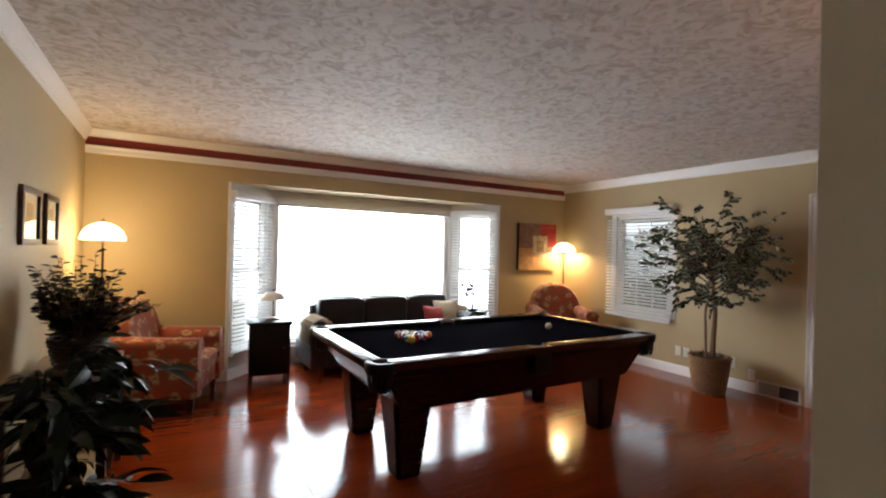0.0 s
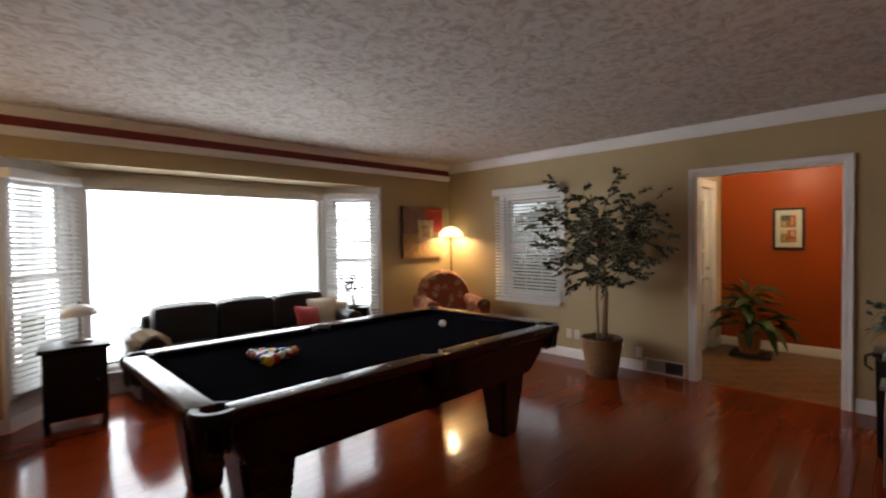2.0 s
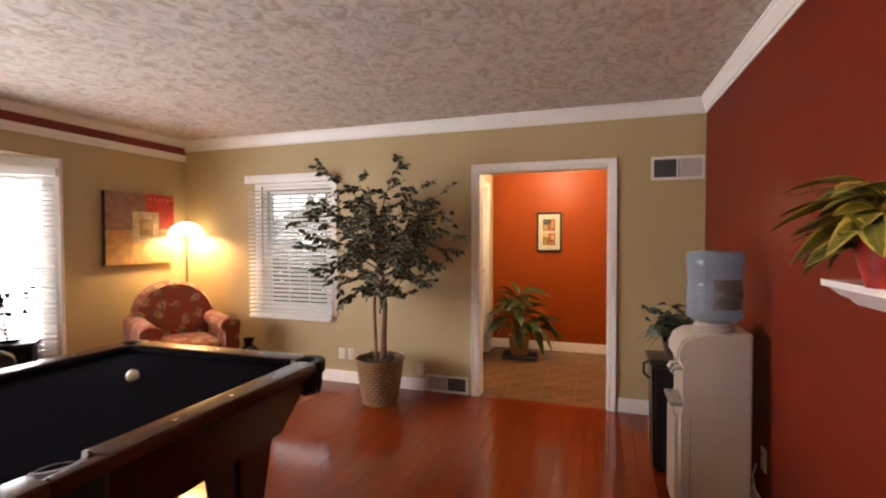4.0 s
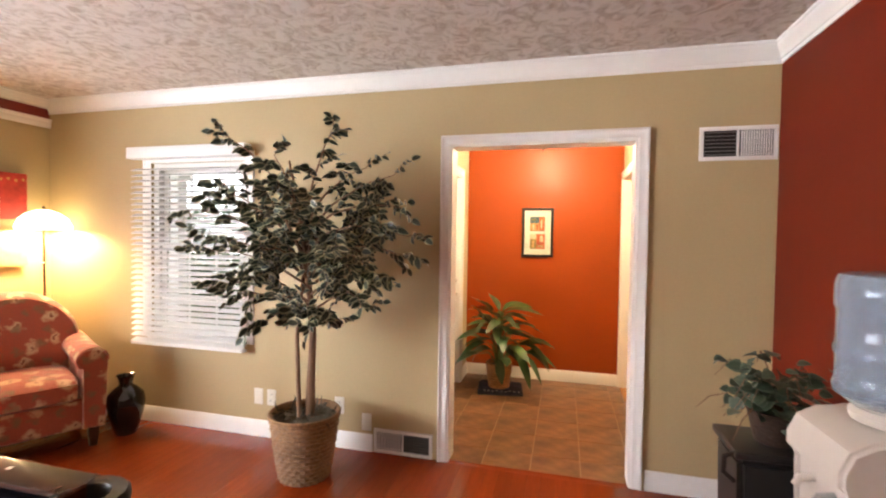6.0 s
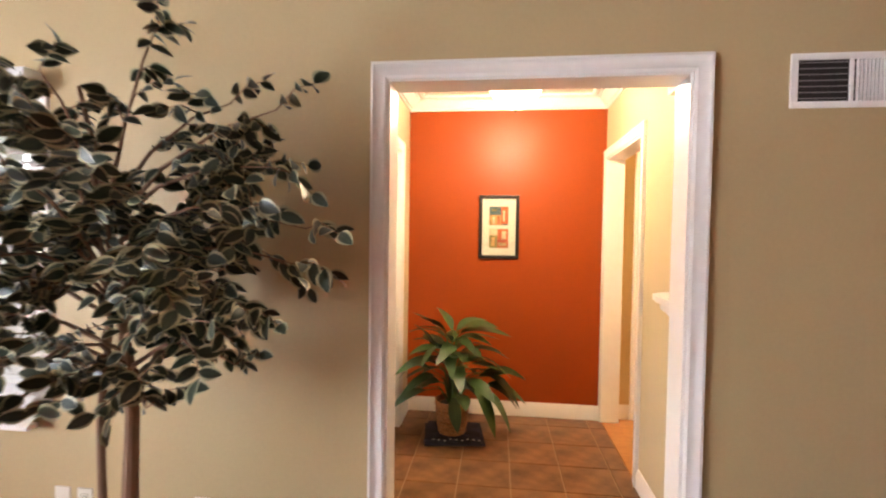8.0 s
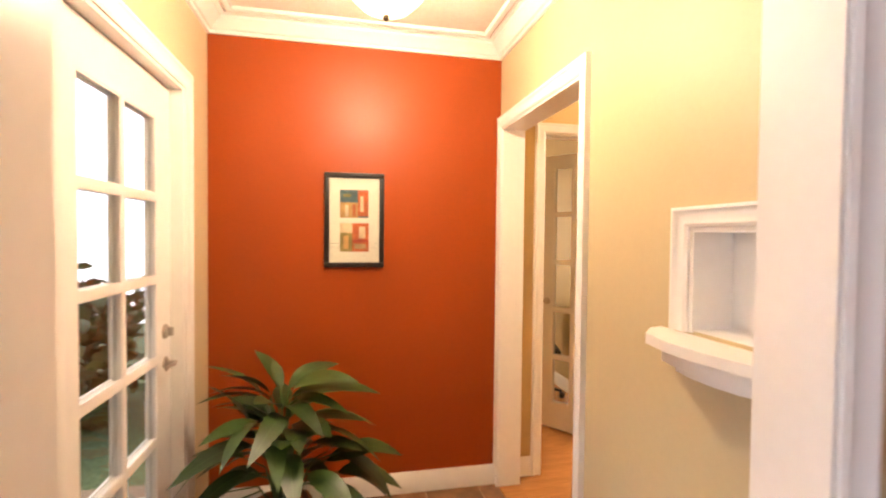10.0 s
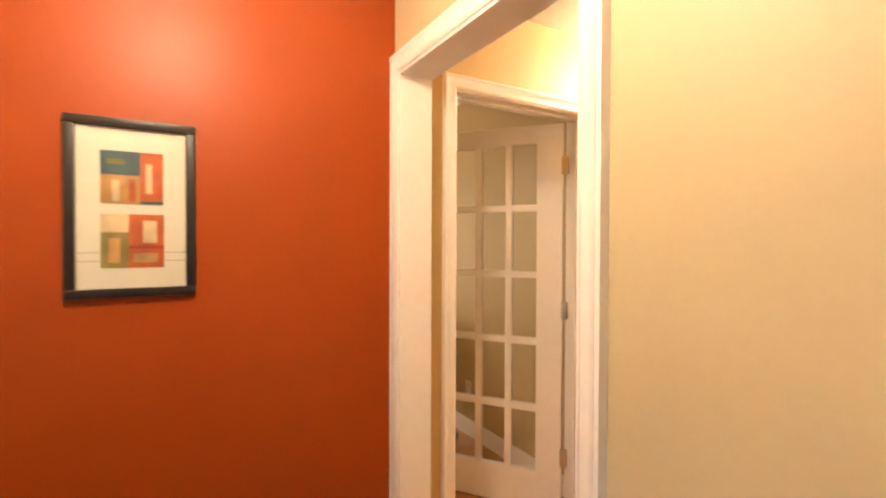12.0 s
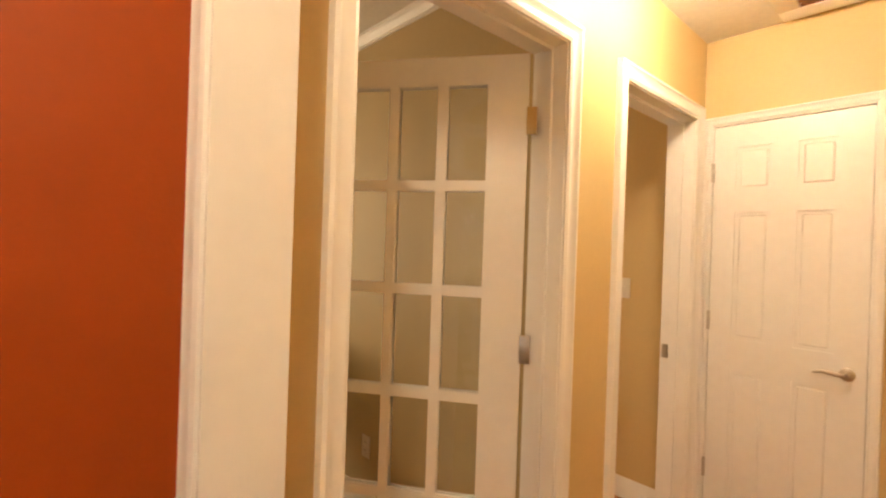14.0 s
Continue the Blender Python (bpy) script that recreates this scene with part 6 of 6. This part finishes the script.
mt = thing("plant_mat", pose(7.55, 2.235, -0.006, 0, 0, 8), "navy printed magazine stack under the pot", "mat")
part("lower_sheet", boxed(-0.17, 0.19, -0.21, 0.21, 0, 0.016, bevel=0.003), M_MAT, mt)
part("upper_sheet", boxed(-0.15, 0.17, -0.19, 0.2, 0.017, 0.033, bevel=0.003, m=pose(0, 0, 0, 0, 0, -5)), M_MAT, mt)
for i in range(9):
    part("print_spot", lathe([(0, 0), (0.009, 0), (0, 0.001)], 8, m=pose(-0.155 + 0.01 * (i % 3), -0.17 + 0.04 * i, 0.034)), M_PEARL, mt)

# ---- plants by the west wall ----
st = thing("plant_table", pose(0.07, 3.62, 0), "dark slatted wooden plant table by the wall", "table")
part("top", boxed(-0.2, 0.22, -0.5, 0.5, 0.70, 0.73, bevel=0.006), M_DARKWOOD, st)
part("shelf", boxed(-0.17, 0.19, -0.46, 0.46, 0.14, 0.16), M_DARKWOOD, st)
for sx in (-0.18, 0.20):
    for sy in (-0.47, 0.47):
        part("leg", boxed(sx - 0.02, sx + 0.02, sy - 0.02, sy + 0.02, 0, 0.70, bevel=0.003), M_DARKWOOD, st)
for y in (-0.35, -0.25, -0.15, -0.05, 0.05, 0.15, 0.25, 0.35):
    part("slat", boxed(0.193, 0.207, y - 0.012, y + 0.012, 0.16, 0.64), M_DARKWOOD, st)
part("rail", boxed(0.19, 0.21, -0.45, 0.45, 0.64, 0.70), M_DARKWOOD, st)
eu = thing("eucalyptus_basket", pose(0.10, 3.70, 0.73), "dark wicker basket of dried eucalyptus stems", "plant")
ripple_pot("basket", eu, 0.11, 0.15, 0.18, 7, M_WICKER_D, 30, 0.004)
rng = random.Random(9)
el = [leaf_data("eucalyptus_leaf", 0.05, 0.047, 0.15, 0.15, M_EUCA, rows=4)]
ms = []
for s in range(84):
    a, reach, hgt = rng.uniform(0, 6.28), rng.uniform(0.08, 0.40), rng.uniform(0.2, 0.52)
    if math.cos(a) < -0.2:
        reach = min(reach, 0.2)
    p0, p2 = Vector((0.05 * math.cos(a), 0.05 * math.sin(a), 0.12)), Vector((reach * math.cos(a), reach * math.sin(a), 0.12 + hgt * (1.25 - reach * 1.8)))
    p1 = p0.lerp(p2, 0.5) + Vector((0, 0, 0.04))
    part("stem", tube([p0, p1, p2], [0.003, 0.0025, 0.0015], 5), M_BARK, eu)
    for t in range(13):
        f = 0.25 + 0.75 * t / 12
        p = p0.lerp(p1, f * 2) if f < 0.5 else p1.lerp(p2, f * 2 - 1)
        b = rng.uniform(0, 6.28)
        ms.append(aim(p, (math.cos(b), math.sin(b), 0.4), rng.uniform(-0.5, 0.5), rng.uniform(0.9, 1.45) * (1.15 - 0.4 * f)))
rng.shuffle(ms)
leaf_objects("leaf", el, ms[:200], eu)
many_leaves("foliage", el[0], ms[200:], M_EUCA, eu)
pl = thing("leafy_plant", pose(0.13, 2.80, 0), "dark green broad-leaved plant in a black pot", "plant")
part("pot", lathe([(0, 0), (0.12, 0), (0.16, 0.26), (0.17, 0.28), (0.155, 0.28), (0.145, 0.25), (0, 0.25)], 28), M_BLACKGLAZE, pl)
rng = random.Random(4)
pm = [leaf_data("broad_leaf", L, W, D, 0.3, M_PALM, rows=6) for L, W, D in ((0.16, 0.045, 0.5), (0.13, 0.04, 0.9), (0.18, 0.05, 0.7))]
ms = []
for s in range(54):
    a = rng.uniform(-2.2, 2.2)
    reach, hgt = rng.uniform(0.12, 0.40), rng.uniform(0.06, 0.72)
    if abs(a) > 1.7:
        reach *= 0.5
    p0, p1 = Vector((0, 0, 0.24)), Vector((reach * 0.5 * math.cos(a), reach * 0.5 * math.sin(a), 0.3 + hgt))
    p2 = Vector((reach * math.cos(a), reach * math.sin(a), 0.24 + hgt * 0.95))
    part("stem", tube([p0, p1, p2], [0.006, 0.004, 0.002], 6), M_PALM, pl)
    for t in range(8):
        f = 0.4 + 0.6 * t / 7
        p = p0.lerp(p1, f * 2) if f < 0.5 else p1.lerp(p2, f * 2 - 1)
        b = a + rng.gauss(0, 0.9)
        d = Vector((math.cos(b), math.sin(b), rng.gauss(0.15, 0.4)))
        if p.x + d.normalized().x * 0.22 < -0.27:
            continue
        ms.append(aim(p, d, rng.gauss(0, 0.6), rng.uniform(0.7, 1.1)))
leaf_objects("leaf", pm, ms, pl)

# ---- hall hatch and den chair ----
ht = thing("attic_hatch", pose(7.39, -0.535, ZH), "white framed louvred ceiling hatch", "ceiling hatch")
bm = bmesh.new()
for b in ((-0.34, 0.34, -0.56, -0.46), (-0.34, 0.34, 0.46, 0.56), (-0.34, -0.26, -0.46, 0.46), (0.26, 0.34, -0.46, 0.46)):
    box(bm, b[0], b[1], b[2], b[3], -0.022, 0.0, bevel=0.006)
part("frame", bm, M_TRIM, ht)
part("backing", boxed(-0.26, 0.26, -0.46, 0.46, -0.004, -0.001), M_DARK, ht)
for i in range(23):
    y = -0.45 + 0.04 * i
    part("slat", boxed(-0.26, 0.26, -0.016, 0.016, -0.0015, 0.0015, m=pose(0, y + 0.01, -0.011, 32, 0, 0)), M_WICKER, ht)
oc = thing("office_chair", pose(9.42, 0.30, 0, 0, 0, 165) @ Matrix.Diagonal((1, 1, 0.86, 1)), "black padded office chair in the den", "chair")
part("seat", cushion(-0.24, 0.24, -0.24, 0.24, 0.43, 0.52, 0.02), M_LEATHER, oc)
part("backrest", cushion(-0.29, -0.21, -0.23, 0.23, 0.52, 1.0, 0.0), M_LEATHER, oc)
part("column", tube([(0, 0, 0.1), (0, 0, 0.43)], 0.025), M_BLACKPLASTIC, oc)
for i in range(5):
    a = math.tau * i / 5
    part("spoke", tube([(0, 0, 0.11), (0.28 * math.cos(a), 0.28 * math.sin(a), 0.07)], [0.022, 0.014], 8), M_BLACKPLASTIC, oc)
    part("castor", lathe([(0, 0), (0.025, 0), (0.025, 0.055), (0, 0.055)], 12, m=pose(0.28 * math.cos(a), 0.28 * math.sin(a), 0)), M_BLACKPLASTIC, oc)
part("back_arm", tube([(-0.05, 0, 0.44), (-0.26, 0, 0.45), (-0.28, 0, 0.6)], 0.018), M_BLACKPLASTIC, oc)

# ---- floors ----
floor = structure("floor", boxed(XW - 0.12, XE, -2.12, YN + BD + 0.1, -0.1, -0.013), M_DARKWOOD, "glossy reddish cherry strip floor", "floor")
structure("floor_passage", boxed(XW, 3.0, -2.0, YS - 0.121, -0.0125, 0), M_FLOOR, "glossy cherry floor of the back passage", "floor")
structure("floor_bay", boxed(BX0 + 0.02, BX1 - 0.02, YN, YN + BD, -0.0125, -0.0005), M_FLOOR, "glossy cherry floor in the bay", "floor")
rng = random.Random(2)


def board(L, w, t, bev):
    bm = bmesh.new()
    lo = [bm.verts.new(p) for p in ((0, 0, -t), (L, 0, -t), (L, w, -t), (0, w, -t))]
    mid = [bm.verts.new(p) for p in ((0, 0, -bev), (L, 0, -bev), (L, w, -bev), (0, w, -bev))]
    up = [bm.verts.new(p) for p in ((bev, bev, 0), (L - bev, bev, 0), (L - bev, w - bev, 0), (bev, w - bev, 0))]
    bm.faces.new(up)
    for a, b in ((lo, mid), (mid, up)):
        for i in range(4):
            j = (i + 1) % 4
            bm.faces.new((a[i], a[j], b[j], b[i]))
    return bm


BW = 0.0838
boards = {}
n = int((YN - (YS - 0.12)) / BW) + 1
for r in range(n):
    y = YS - 0.12 + r * BW
    w = min(BW, YN - y) - 0.0003
    x = XW
    while x < XE - 0.01:
        L = round(rng.choice((0.9, 1.2, 1.5, 1.8, 2.1)), 2)
        if x == XW:
            L = round(L * rng.choice((0.4, 0.7, 1.0)), 2)
        L = round(min(L, XE - x), 3)
        if XE - x - L < 0.25:
            L = round(XE - x, 3)
        key = (L, round(w, 3))
        if key not in boards:
            ob = part("plank", board(L - 0.0003, w, 0.012, 0.0006), M_FLOOR, floor)
            boards[key] = ob.data
        else:
            ob = new("plank", boards[key])
            ob.parent = floor
        ob.location = (x, y, 0)
        x += L
foy = structure("floor_foyer", boxed(XE, FE + 0.1, FS - 0.12, FN + 0.12, -0.1, -0.012), M_GROUT, "brown tiled foyer floor with pale grout", "floor")
structure("threshold", boxed(XE - 0.02, XE + 0.03, 1.273, 2.362, -0.012, 0.002, bevel=0.002), M_FLOOR, "cherry wood threshold strip", "threshold")
TS = 0.3105
tiles = {}
for i in range(-1, 7):
    for j in range(-3, 4):
        x0, y0 = 6.28 + TS * i, 1.845 + TS * j
        a0, a1, b0, b1 = max(x0 + 0.003, XE + 0.03), min(x0 + TS - 0.003, FE), max(y0 + 0.003, FS), min(y0 + TS - 0.003, FN)
        if a1 - a0 < 0.03 or b1 - b0 < 0.03:
            continue
        key = (round(a1 - a0, 3), round(b1 - b0, 3))
        if key not in tiles:
            ob = part("tile", board(a1 - a0, b1 - b0, 0.004, 0.0015), M_SLATE, foy)
            tiles[key] = ob.data
        else:
            ob = new("tile", tiles[key])
            ob.parent = foy
        ob.location = (a0, b0, -0.008 + rng.uniform(-0.0004, 0.0004))
structure("floor_hall", boxed(HW, HE + 0.06, -1.9, FS - 0.12, -0.1, -0.002), M_OAK, "honey oak strip floor", "floor")
structure("floor_den", boxed(HE + 0.06, 11.2, -1.4, 2.5, -0.1, -0.003), M_OAK, "honey oak strip floor of the den", "floor")
structure("threshold_hall", boxed(7.11, 7.95, FS - 0.12, FS, -0.1, 0.0), M_OAK, "oak threshold strip", "threshold")
